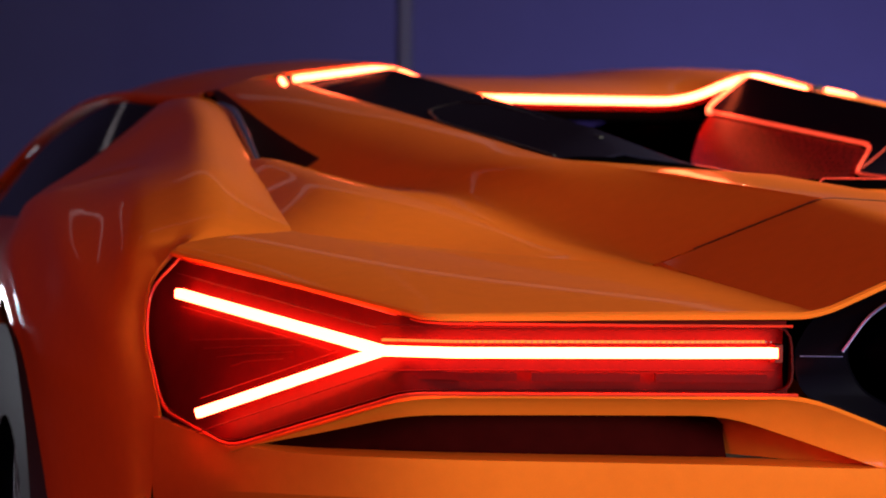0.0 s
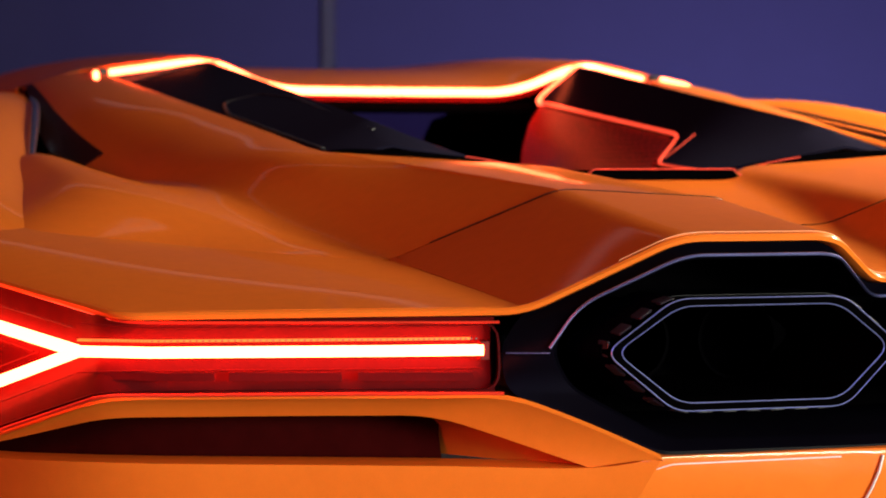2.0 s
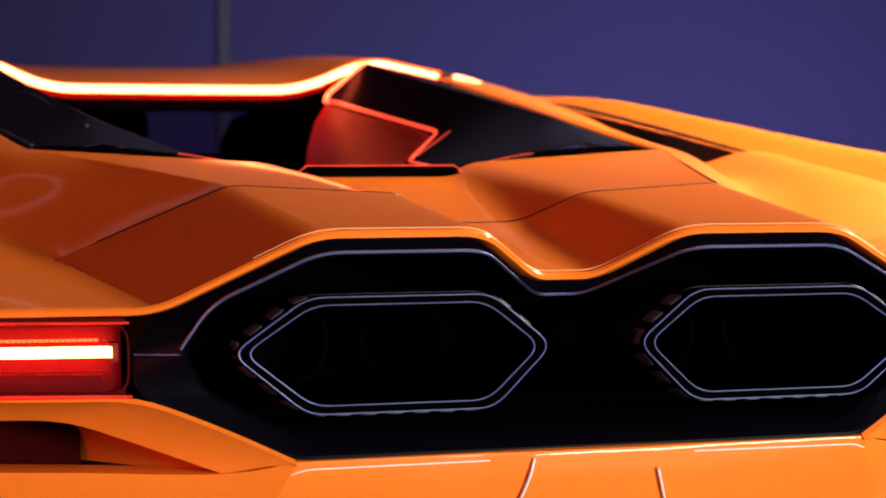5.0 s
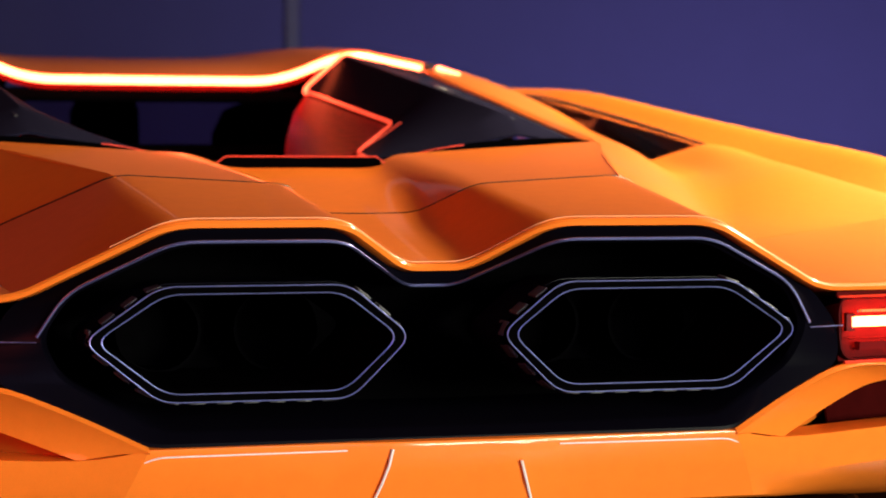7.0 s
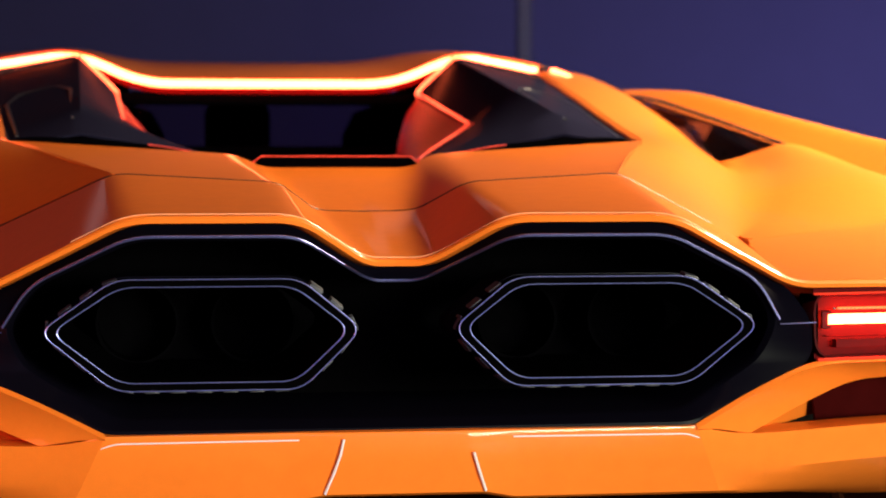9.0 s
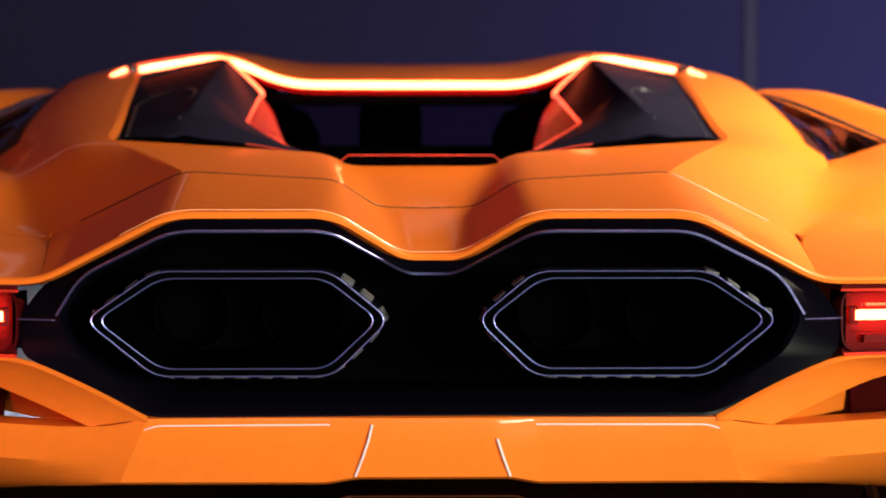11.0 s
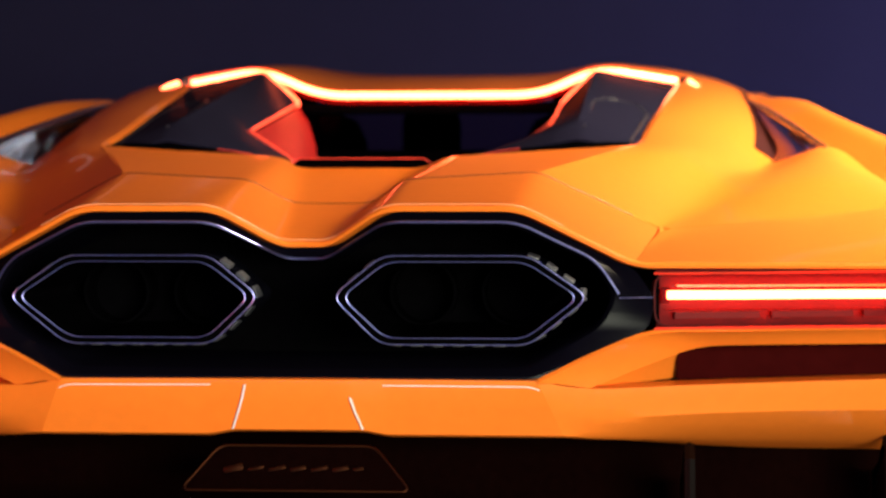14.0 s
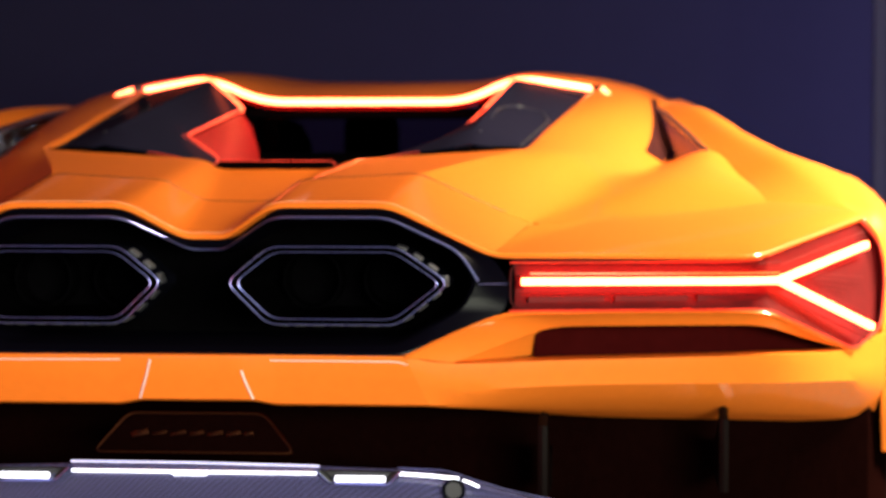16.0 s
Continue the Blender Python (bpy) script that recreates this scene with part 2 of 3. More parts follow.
def block(centre, size, turn=(0, 0, 0), bevel=0.0, taper=1.0):
    bm = bmesh.new()
    bmesh.ops.create_cube(bm, size=1)
    for v in bm.verts:
        k = taper if v.co.z > 0 else 1.0
        v.co = Vector((v.co.x * size[0] * k, v.co.y * size[1] * k, v.co.z * size[2]))
    if bevel:
        bmesh.ops.bevel(bm, geom=list(bm.edges), offset=bevel, segments=2, affect="EDGES", profile=0.5)
    bm.transform(pose(*centre, *turn))
    return bm


def full(half):
    """A half section from the middle outwards, made whole from left to right."""
    right = [Vector(q) for q in half]
    left = [Vector((-q.x, q.y, q.z)) for q in right[:0:-1]]
    return left + right


# ---------------------------------------------------------------- setting
def quad(name, corners, mat, label):
    bm = bmesh.new()
    bm.faces.new([bm.verts.new(c) for c in corners])
    return tagged(part(name, bm, mat, None, thick=0.2, smooth=False), label, name.split("_")[0], kind="structure")


quad("floor", [(-16, -14, 0), (16, -14, 0), (16, 16, 0), (-16, 16, 0)], FLOOR, "dark polished studio floor under the car")
quad("ceiling", [(-16, -14, 7), (-16, 16, 7), (16, 16, 7), (16, -14, 7)], SATIN, "black studio ceiling")
quad("wall_north", [(-16, 16, 0), (16, 16, 0), (16, 16, 7), (-16, 16, 7)], WALL, "plain studio wall washed with blue light")
quad("wall_south", [(16, -14, 0), (-16, -14, 0), (-16, -14, 7), (16, -14, 7)], WALL, "studio wall behind the viewer")
quad("wall_east", [(16, 16, 0), (16, -14, 0), (16, -14, 7), (16, 16, 7)], WALL, "plain studio side wall in blue light")
quad("wall_west", [(-16, -14, 0), (-16, 16, 0), (-16, 16, 7), (-16, -14, 7)], WALL, "plain dim studio side wall")
bm = sweep([(1.905, 9.5, 0.0), (1.905, 9.5, 7.0)], [(-.036, -.03), (-.03, -.036), (.03, -.036), (.036, -.03), (.036, .03), (.03, .036), (-.03, .036), (-.036, .03)], up=(0, 1, 0))
tagged(part("column", bm, POST, None), "slim pale grey steel column standing on the floor", "column")

# ---------------------------------------------------------------- the car
car = new("sports_car")
tagged(car, "bright orange low sports car with glowing red tail lights", "car")

# lip of the rear end, from the middle to the outer corner of the lamp
LIP = [(0, -.119, .811), (.030, -.123, .811), (.097, -.173, .853), (.251, -.179, .853), (.380, -.132, .788), (.722, -.034, .784), (.897, .315, .832)]
# panel gap across the rear deck
GAP = [(0, .132, .851), (.052, .130, .852), (.097, .066, .882), (.262, .095, .891), (.414, .172, .820)]
# front edge of the deck, under the engine glass
FRONT = [(0, .450, .8995), (.086, .452, .8995), (.120, .485, .9150), (.392, .530, .932), (.497, .560, .886)]


def moved(points, dx=0, dy=0, dz=0):
    return [(x + dx, y + dy, z + dz) for x, y, z in points]


def shell(rows, radius, name, label, steps=4):
    secs = spline([rounded(r, radius, 4, fill=3) for r in rows], steps)
    return part(name, grid([full(s) for s in secs]), ORANGE, car, label, 0.004)


near_gap = [Vector(a).lerp(Vector(b), 0.992) for a, b in zip(LIP[:5], GAP)]
past_gap = [Vector(a).lerp(Vector(b), 0.003) + Vector((0, 0, -.0016)) for a, b in zip(GAP, FRONT)]
shell([LIP[:5], [Vector(a).lerp(Vector(b), .5) for a, b in zip(LIP[:5], GAP)], near_gap], 0.016, "rear_deck", "orange rear deck with twin humps above the exhausts")
shell([past_gap[:4], [Vector(a).lerp(Vector(b), .5) for a, b in zip(GAP, FRONT)][:4], FRONT[:4]], 0.020, "engine_cover", "orange engine cover with a central valley")
under = [(x * .99, y, z - .010) for x, y, z in GAP]
part("gap_liner", grid([full([Vector(q) for q in moved(under, 0, -.02)]), full([Vector(q) for q in moved(under, 0, .02)])]), SOOT, car)

pair("gap_end", grid([[(.396, .06, .800), (.440, .06, .800)], [(.396, .215, .815), (.450, .215, .815)]]), ORANGE, car, "", 0.002)
part("gap_line", sweep(full([q + Vector((0, .0015, .0005)) for q in rounded(GAP, .016, 4, fill=3)[:-1]]), disc_profile(.00055, 6)), SATIN, car, "thin black strip drawing the panel gap")

# trim that rolls over the lip
lip_path = rounded(LIP, 0.022, 5, fill=2)
part("lip_trim", sweep(full(lip_path), [(-.012, -.006), (-.004, -.0024), (.0005, -.0002), (.0042, -.0008), (.0062, -.0034), (.005, -.0070), (-.004, -.0085)]), ORANGE, car, "thin rolled orange edge above lamps and exhausts")

part("lip_highlight", sweep([q + Vector((0, -.0005, .0012)) for q in full([q for q in lip_path if q.x < .33])], disc_profile(.0006, 6)), LIP_GLINT, car, "fine paler bead painted as a highlight along the lip")

# quarter panel: roof pillar, soft valley and fender top in one skin
# inner edge along the engine glass, bottom of the valley, crest and outer edge of the fender, valley radius, swell
QUARTER = [
    ((.262, .099, .891), (.414, .176, .820), (.421, .168, .820), (.428, .160, .819), .020, .000),
    ((.325, .320, .913), (.459, .340, .842), (.530, .315, .843), (.600, .275, .832), .050, .003),
    ((.392, .530, .932), (.512, .555, .878), (.640, .500, .894), (.761, .367, .850), .060, .010),
    ((.408, .720, .955), (.564, .750, .888), (.665, .715, .924), (.752, .600, .880), .045, .014),
    ((.424, .930, .982), (.604, .950, .904), (.690, .900, .936), (.735, .860, .915), .024, .017),
    ((.440, 1.120, 1.006), (.628, 1.140, .930), (.700, 1.100, .928), (.760, 1.050, .900), .014, .018),
]
PILLAR = [((.458, 1.360, 1.035), (.624, 1.330, .972), .018), ((.468, 1.480, 1.050), (.612, 1.500, 1.012), .014), ((.484, 1.680, 1.076), (.603, 1.665, 1.047), .010)]


def swollen(row, a, b, swell):
    """Pushes the straight part of a row outwards."""
    a, b = Vector(a), Vector(b)
    out = (b - a).cross(Vector((0, 1, .1))).normalized()
    out = out if out.z > 0 else -out
    k = len(row) - 1
    return [q + out * swell * 4 * (j / k) * (1 - j / k) for j, q in enumerate(row)]


def creased(a, c, b, swell):
    """A row from the glass to the crease, then down the steep outer facet."""
    a, c, b = Vector(a), Vector(c), Vector(b)
    return swollen([a.lerp(c, j / 8) for j in range(9)], a, c, swell) + [c.lerp(b, u) for u in (.08, .36, .68, 1)]


# crease along the pillar's shoulder, from the fender forward to the roof
CREASE = {4: (.574, .940, .926), 5: (.588, 1.140, .963), 6: (.594, 1.345, 1.000), 7: (.594, 1.490, 1.026), 8: (.592, 1.672, 1.054)}
upper, lower_rows = [], []
for k, (a, b, c, d, radius, swell) in enumerate(QUARTER):
    row = rounded([a, b, c, d], radius, 8, fill=7)
    upper.append(creased(a, CREASE[k], row[12], swell * .6) if k in CREASE else swollen(row[:13], a, b, swell))
    lower_rows.append(row[12:])
for k, (a, b, swell) in enumerate(PILLAR, len(QUARTER)):
    upper.append(creased(a, CREASE[k], b, swell * .6))
skin = grid(spline(upper, 6))
fender = spline(lower_rows[:5] + [[q + Vector((.012, .050, -.045)) for q in lower_rows[4]]], 6)
fender = [[q.copy() for q in row] for row in fender]
joint = spline([[u[-1]] for u in upper], 6)
for row, edge in zip(fender[:25], joint):
    row[0] = edge[0].copy()
top = grid(fender)
spare = bpy.data.meshes.new("spare")
top.to_mesh(spare)
skin.from_mesh(spare)
bpy.data.meshes.remove(spare)
top.free()
bmesh.ops.remove_doubles(skin, verts=skin.verts, dist=2e-5)
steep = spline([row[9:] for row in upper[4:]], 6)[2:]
pair("pillar_shade", grid([[q + Vector((.0015, 0, .0015)) for q in row] for row in steep]), FACET_SHADE, car, "dark sheet painted as shade on the outer pillar facet", 0.001)
pair("quarter_panel", skin, ORANGE, car, "orange roof pillar flowing into the rounded fender top", 0.004)
INNER = [row[0] for row in spline([[Vector(r[0])] for r in QUARTER + PILLAR], 4)][8:]
pair("glass_return", grid([[q + Vector((0, 0, -.002)), q + Vector((-.007, 0, -.004)), q + Vector((-.011, 0, -.024))] for q in INNER]), ORANGE, car, "orange inner return beside the engine pane", 0.002)

# rear face of the shoulder, between that and the lip
CREST = [(.416, .176, .820), (.428, .160, .819), (.600, .275, .832), (.761, .367, .850), (.840, .350, .847), (.892, .322, .836)]
EDGE_LIP = [(.380, -.132, .788), (.440, -.115, .7875), (.580, -.075, .786), (.722, -.034, .784), (.830, .181, .8135), (.897, .315, .832)]
rows = []
for a, b, swell in zip(CREST, EDGE_LIP, (0, .3, 1, 1, .7, .2)):
    a, b = Vector(a), Vector(b)
    rows.append([a.lerp(b, u) + Vector((0, -.003, .003)) * swell * 4 * u * (1 - u) for u in [j / 8 for j in range(9)]])
rows = spline(rows, 5)
for i, row in enumerate(rows):
    k = min(i // 5, len(EDGE_LIP) - 2)
    goal = Vector(EDGE_LIP[k]).lerp(Vector(EDGE_LIP[k + 1]), i / 5 - k)
    rows[i] = [q + (goal - row[-1]) * (j / 8) ** 2 for j, q in enumerate(row)]
pair("shoulder", grid(rows, flip=False), ORANGE, car, "orange shoulder above the tail lamp", 0.004)

# glossy inner face of the fin behind the opening, its orange darkened to stand for shade
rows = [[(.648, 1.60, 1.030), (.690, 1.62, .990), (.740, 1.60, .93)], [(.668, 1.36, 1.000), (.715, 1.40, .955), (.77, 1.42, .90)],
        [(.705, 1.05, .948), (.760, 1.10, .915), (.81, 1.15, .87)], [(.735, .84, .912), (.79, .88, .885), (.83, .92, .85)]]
pair("fin_inner_face", grid(spline([rounded(r, .04, 3, fill=2) for r in rows], 4), flip=False), SHADED_ORANGE, car, "inner face of the fin, orange darkened for shade", 0.003)
def rib(path, radius):
    """A thin polished rib whose ends taper off."""
    path = rounded([Vector(q) for q in path], .05, 3, fill=3)
    rows, n = [], len(path) - 1
    for i, q in enumerate(path):
        r = radius * (.35 + .65 * math.sin(math.pi * (.12 + .76 * i / n)))
        rows.append([q + Vector((r * math.cos(a), 0, r * math.sin(a))) for a in [j * math.pi / 6 for j in range(12)]])
    return grid(rows, True)


for path, radius in (([(.694, .86, .924), (.658, 1.12, .967), (.622, 1.39, 1.009), (.606, 1.58, 1.027)], .007),
                     ([(.688, 1.43, .969), (.672, 1.52, .989), (.656, 1.58, 1.003)], .009),
                     ([(.752, 1.55, .910), (.712, 1.54, .946), (.684, 1.575, .969)], .007)):
    pair("streak_rib", rib(path, radius), POLISHED, car, "added polished rib in place of a reflected streak")
for q in ((.764, 1.54, .913), (.742, 1.41, .935)):
    pair("streak_stud", sweep([Vector(q) + Vector((-.006 * k, -.010 * k, .010 * k)) for k in (-1, 0, 1)], disc_profile(.0055, 10)), POLISHED, car, "added polished stud in place of a reflected glint")

# flying fin and fender side in one sweep, down to the wheel arch
rows = [
    [(.892, .320, .8355), (.900, .318, .830), (.927, .322, .795), (.933, .305, .74), (.922, .255, .665), (.925, .28, .60), (.93, .32, .48)],
    [(.761, .367, .850), (.850, .395, .868), (.935, .40, .842), (.968, .38, .76), (.968, .36, .67), (.955, .34, .59), (.945, .34, .48)],
    [(.731, .600, .885), (.812, .600, .917), (.900, .62, .893), (.978, .62, .83), (1.003, .60, .70), (1.00, .58, .60), (.99, .53, .46)],
    [(.701, .830, .920), (.774, .83, .950), (.860, .87, .912), (.955, .95, .885), (1.003, .97, .81), (1.012, .96, .77), (1.012, .95, .745)],
    [(.664, 1.12, .964), (.726, 1.12, .993), (.820, 1.16, .930), (.950, 1.21, .880), (.985, 1.24, .80), (1.0, 1.26, .72), (.99, 1.30, .60)],
    [(.627, 1.40, 1.007), (.688, 1.40, 1.030), (.745, 1.42, .999), (.800, 1.43, .955), (.900, 1.40, .885), (.965, 1.45, .80), (.97, 1.5, .40)],
    [(.612, 1.64, 1.036), (.650, 1.64, 1.041), (.700, 1.61, 1.028), (.735, 1.58, 1.000), (.820, 1.58, .93), (.930, 1.65, .82), (.95, 1.7, .40)],
]
pair("fender_side", grid(spline([rounded(r, .022, 4, fill=4) for r in rows], 6), flip=False), ORANGE, car, "orange flying fin, rear fender and wheel arch", 0.004)

rows = [[(.900, 1.60, .84), (.94, 1.6, .80), (.96, 1.6, .60), (.93, 1.6, .25)], [(.86, 2.2, .83), (.90, 2.2, .79), (.94, 2.2, .55), (.92, 2.2, .25)],
        [(.87, 3.1, .81), (.91, 3.1, .77), (.95, 3.1, .55), (.92, 3.1, .25)], [(.84, 4.0, .72), (.89, 4.0, .68), (.93, 4.0, .5), (.90, 4.0, .25)]]
pair("door", grid(spline([rounded(r, .03, 3, fill=2) for r in rows], 3), flip=False), ORANGE, car, "orange door and flank", 0.006)

# painted body side inside that opening, with shade put into its darker orange
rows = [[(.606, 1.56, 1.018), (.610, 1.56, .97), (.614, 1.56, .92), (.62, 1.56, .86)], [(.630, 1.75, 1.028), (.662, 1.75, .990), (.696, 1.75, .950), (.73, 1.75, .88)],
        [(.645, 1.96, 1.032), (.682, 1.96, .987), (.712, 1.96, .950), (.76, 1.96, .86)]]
pair("intake_cheek", grid(spline(rows, 4), flip=False), SHADED_ORANGE, car, "orange body side, darkened for shade in the air opening", 0.003)

# roof
rows = [
    [(0, 1.600, 1.052), (.212, 1.600, 1.052), (.322, 1.578, 1.103), (.484, 1.675, 1.083), (.545, 1.69, 1.071), (.602, 1.665, 1.050)],
    [(0, 1.80, 1.078), (.205, 1.80, 1.080), (.325, 1.80, 1.117), (.480, 1.84, 1.100), (.565, 1.85, 1.074), (.622, 1.85, 1.042)],
    [(0, 2.10, 1.104), (.205, 2.10, 1.106), (.330, 2.10, 1.131), (.480, 2.10, 1.116), (.585, 2.10, 1.092), (.658, 2.10, 1.052)],
    [(0, 2.50, 1.120), (.205, 2.50, 1.122), (.330, 2.50, 1.134), (.480, 2.50, 1.119), (.600, 2.50, 1.090), (.708, 2.50, 1.040)],
    [(0, 2.75, 1.106), (.205, 2.75, 1.106), (.330, 2.75, 1.110), (.480, 2.75, 1.094), (.620, 2.75, 1.059), (.738, 2.75, 1.002)],
]
shell(rows, 0.05, "roof", "orange double-bubble roof with a raised hump each side", 4)
pair("window_pillar", sweep(rounded([(.606, 1.72, 1.040), (.632, 1.92, 1.044), (.672, 2.2, 1.058), (.705, 2.45, 1.050), (.735, 2.70, 1.013), (.765, 2.92, .968), (.815, 3.10, .890), (.90, 3.40, .76)], .1, 5),
                            disc_profile(.012, 8)), ORANGE, car, "curved orange pillar over the side window")
rows = [[(.640, 1.97, 1.036), (.79, 1.97, .83)], [(.683, 2.25, 1.055), (.85, 2.25, .81)],
        [(.735, 2.70, 1.010), (.86, 2.7, .80)], [(.80, 3.05, .90), (.87, 3.05, .79)]]
pair("side_window", grid(spline([rounded(r, .05, 2, fill=5) for r in rows], 3), flip=False), SIDEGLASS, car, "dark curved side window", 0.004)

# black rear fascia: a rim, then a deep bowl
TOP = [(0, -.112, .803), (.030, -.114, .803), (.097, -.164, .845), (.251, -.170, .845), (.380, -.122, .780), (.402, -.128, .748)]
BOTTOM = [(.398, -.140, .713), (.271, -.186, .657), (.066, -.190, .657), (0, -.190, .657)]
FR_TOP = [(0, -.108, .790), (.024, -.110, .790), (.099, -.186, .834), (.248, -.186, .834), (.338, -.160, .790), (.362, -.150, .752)]
FR_BOT = [(.345, -.150, .716), (.262, -.176, .668), (.066, -.178, .666), (0, -.178, .666)]


def ring(top, bottom, radius):
    half = rounded(top + bottom, radius, 4, fill=2)
    return half + [Vector((-q.x, q.y, q.z)) for q in half[-2:0:-1]]


loops = [ring(TOP, BOTTOM, .014), ring([(x * .995, y - .004, z - .004) for x, y, z in TOP], [(x * .995, y, z + .003) for x, y, z in BOTTOM], .014), ring(FR_TOP, FR_BOT, .016)]
loops.append([Vector((q.x * .985, q.y + .006, .735 + (q.z - .735) * .96)) for q in loops[-1]])
loops.append([Vector((q.x * .97, .02, .735 + (q.z - .735) * .90)) for q in loops[-2]])
bm = grid(loops, closed=True, flip=True)
bm.verts.ensure_lookup_table()
fascia = part("rear_fascia", bm, FASCIA, car, "gloss black panel round the exhausts", 0.003)
bm = bmesh.new()
bm.faces.new([bm.verts.new(q) for q in loops[-1]])
part("bowl_back", bm, SOOT, fascia, "black floor of the exhaust recess", 0.003)
rim_half = rounded(FR_TOP, .020, 5, fill=2)
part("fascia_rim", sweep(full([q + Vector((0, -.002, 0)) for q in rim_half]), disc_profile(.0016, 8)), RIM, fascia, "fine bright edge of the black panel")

pair("fascia_seam", sweep([(.4005, -.1440, .7480), (.380, -.1500, .7478), (.3625, -.1535, .7476)], disc_profile(.0007, 6)), RIM, (fascia, fascia), "fine seam in the black panel")

# exhausts
HEX = [(.0405, .7505), (.097, .7970), (.263, .7970), (.3295, .7505), (.263, .6965), (.095, .6965)]
HMID = (.185, .7475)


def hexagon(grow, y, radius=.015):
    pts = []
    for x, z in HEX:
        d = Vector((x - HMID[0], z - HMID[1]))
        k = 1 + grow / (0.050 if abs(d.x) < .12 else 0.095)
        kx = 1 + grow / (0.115 if abs(d.x) < .12 else 0.095)
        pts.append((HMID[0] + d.x * kx, y, HMID[1] + d.y * k))
    return rounded(pts, radius, 5, True, 3)


exhausts = []
for s in (1, -1):
    ex = part("exhaust_tip", grid([hexagon(0, -.110), hexagon(0, -.198), hexagon(-.001, -.2005), hexagon(-.0065, -.2005), hexagon(-.0075, -.198), hexagon(-.009, -.150), hexagon(-.014, -.02)], True, True) if s > 0 else
              mirrored(grid([hexagon(0, -.110), hexagon(0, -.198), hexagon(-.001, -.2005), hexagon(-.0065, -.2005), hexagon(-.0075, -.198), hexagon(-.009, -.150), hexagon(-.014, -.02)], True, True)),
              SOOT, car, "large black hexagonal exhaust tip with bright edges")
    exhausts.append(ex)
exhausts = tuple(exhausts)
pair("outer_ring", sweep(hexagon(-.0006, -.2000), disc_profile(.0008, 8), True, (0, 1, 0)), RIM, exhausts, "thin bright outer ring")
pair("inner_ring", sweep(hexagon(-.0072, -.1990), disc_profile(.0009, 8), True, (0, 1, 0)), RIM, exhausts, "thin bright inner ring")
pair("collar", grid([hexagon(.0005, -.10), hexagon(.0005, -.180), hexagon(.0015, -.180), hexagon(.002, -.10)], True, False), BLACK, exhausts, "", 0.001)
lug_path = hexagon(.0015, -.166, .024)
acc, marks, total = 0.0, [], sum((lug_path[i] - lug_path[i - 1]).length for i in range(len(lug_path)))
for i in range(len(lug_path)):
    a, b = lug_path[i], lug_path[(i + 1) % len(lug_path)]
    d = (b - a).length
    while acc < d and len(marks) < 27:
        marks.append((a.lerp(b, acc / d), (b - a).normalized()))
        acc += total / 27
    acc -= d
for q, t in marks:
    if q.z > .79 and abs(t.z) < .3:
        continue
    turn = math.degrees(math.atan2(t.z, t.x)) if q.z > HMID[1] else math.degrees(math.atan2(-t.z, -t.x))
    turn += 180 if math.cos(math.radians(turn)) < 0 else 0
    for side, ex in zip((1, -1), exhausts):
        upper_right = q.z > HMID[1] and abs(t.z) > .3 and (q.x - HMID[0]) * side > 0
        lug = block((0, 0, 0), (.0140, .022, .0085 if upper_right else .0036), (0, 0, 0), .0012)
        for v in lug.verts:
            v.co.z *= .5 if v.co.y < 0 and v.co.z > 0 else 1
        lug.transform(pose(q.x, q.y - .014, q.z, 0, -turn, 0) @ pose(0, 0, 0, 0, 0 if q.z > HMID[1] else 180, 0))
        part("lug", lug if side > 0 else mirrored(lug), LUG, ex)
for cx in (.130, .240):
    pipe = sweep([(cx, -.040, .7475), (cx, .015, .7475)], [(r * math.cos(a), r * math.sin(a)) for r in (.040,) for a in [j * math.pi / 12 for j in range(24)]], caps=False)
    pair("pipe", pipe, SOOT, exhausts, "dark round pipe deep inside the tip", 0.003)

# tail lamps
lamp_r, lamp_l = new("taillight"), new("taillight")
for ob in (lamp_r, lamp_l):
    ob.parent = car
    tagged(ob, "red tail lamp glowing in a sideways Y shape")
lamps = (lamp_r, lamp_l)
L_TOP = [(.402, -.130, .776), (.560, -.082, .776), (.722, -.030, .776), (.810, .135, .803), (.893, .310, .824)]
L_OUT = [(.893, .310, .824), (.924, .320, .790), (.930, .305, .740), (.920, .260, .672)]
L_BOT = [(.920, .260, .672), (.872, .152, .645), (.742, -.026, .711), (.560, -.088, .7125), (.402, -.136, .713)]
loop = rounded(L_TOP + L_OUT[1:] + L_BOT[1:], .02, 4, True, 3)
rows = [[q + Vector((0, .000, 0)) for q in loop], [q + Vector((-.002, .012, 0)) for q in loop], [q.lerp(Vector((q.x, q.y, .747)), .06) + Vector((-.004, .024, 0)) for q in loop]]
bm = grid(rows, True, False)
pair("housing", bm, RED, lamps, "dark red housing wall", 0.002)


def lamp_depth(x):
    """How far forward the lamp's face lies at a distance from the middle."""
    return -.132 + (x - .40) * .30 if x < .722 else -.035 + (x - .722) * 1.95


def plate_row(x, lo, hi, y_lo, y_hi):
    return [(x, y_lo + (y_hi - y_lo) * j / 6 + .009 + .006 * math.sin(math.pi * j / 6), lo + (hi - lo) * j / 6) for j in range(7)]


cols = [(.404, .711, .779, -.134, -.130), (.50, .711, .779, -.105, -.100), (.60, .711, .779, -.074, -.070), (.72, .709, .779, -.035, -.031), (.75, .704, .787, -.014, .022),
        (.80, .680, .803, .055, .117), (.85, .655, .818, .122, .222), (.893, .648, .828, .200, .310), (.924, .673, .797, .285, .325)]
pair("lamp_back", grid(spline([plate_row(*c) for c in cols], 3)), REDGLOW, lamps, "deep red inner reflector", 0.002)

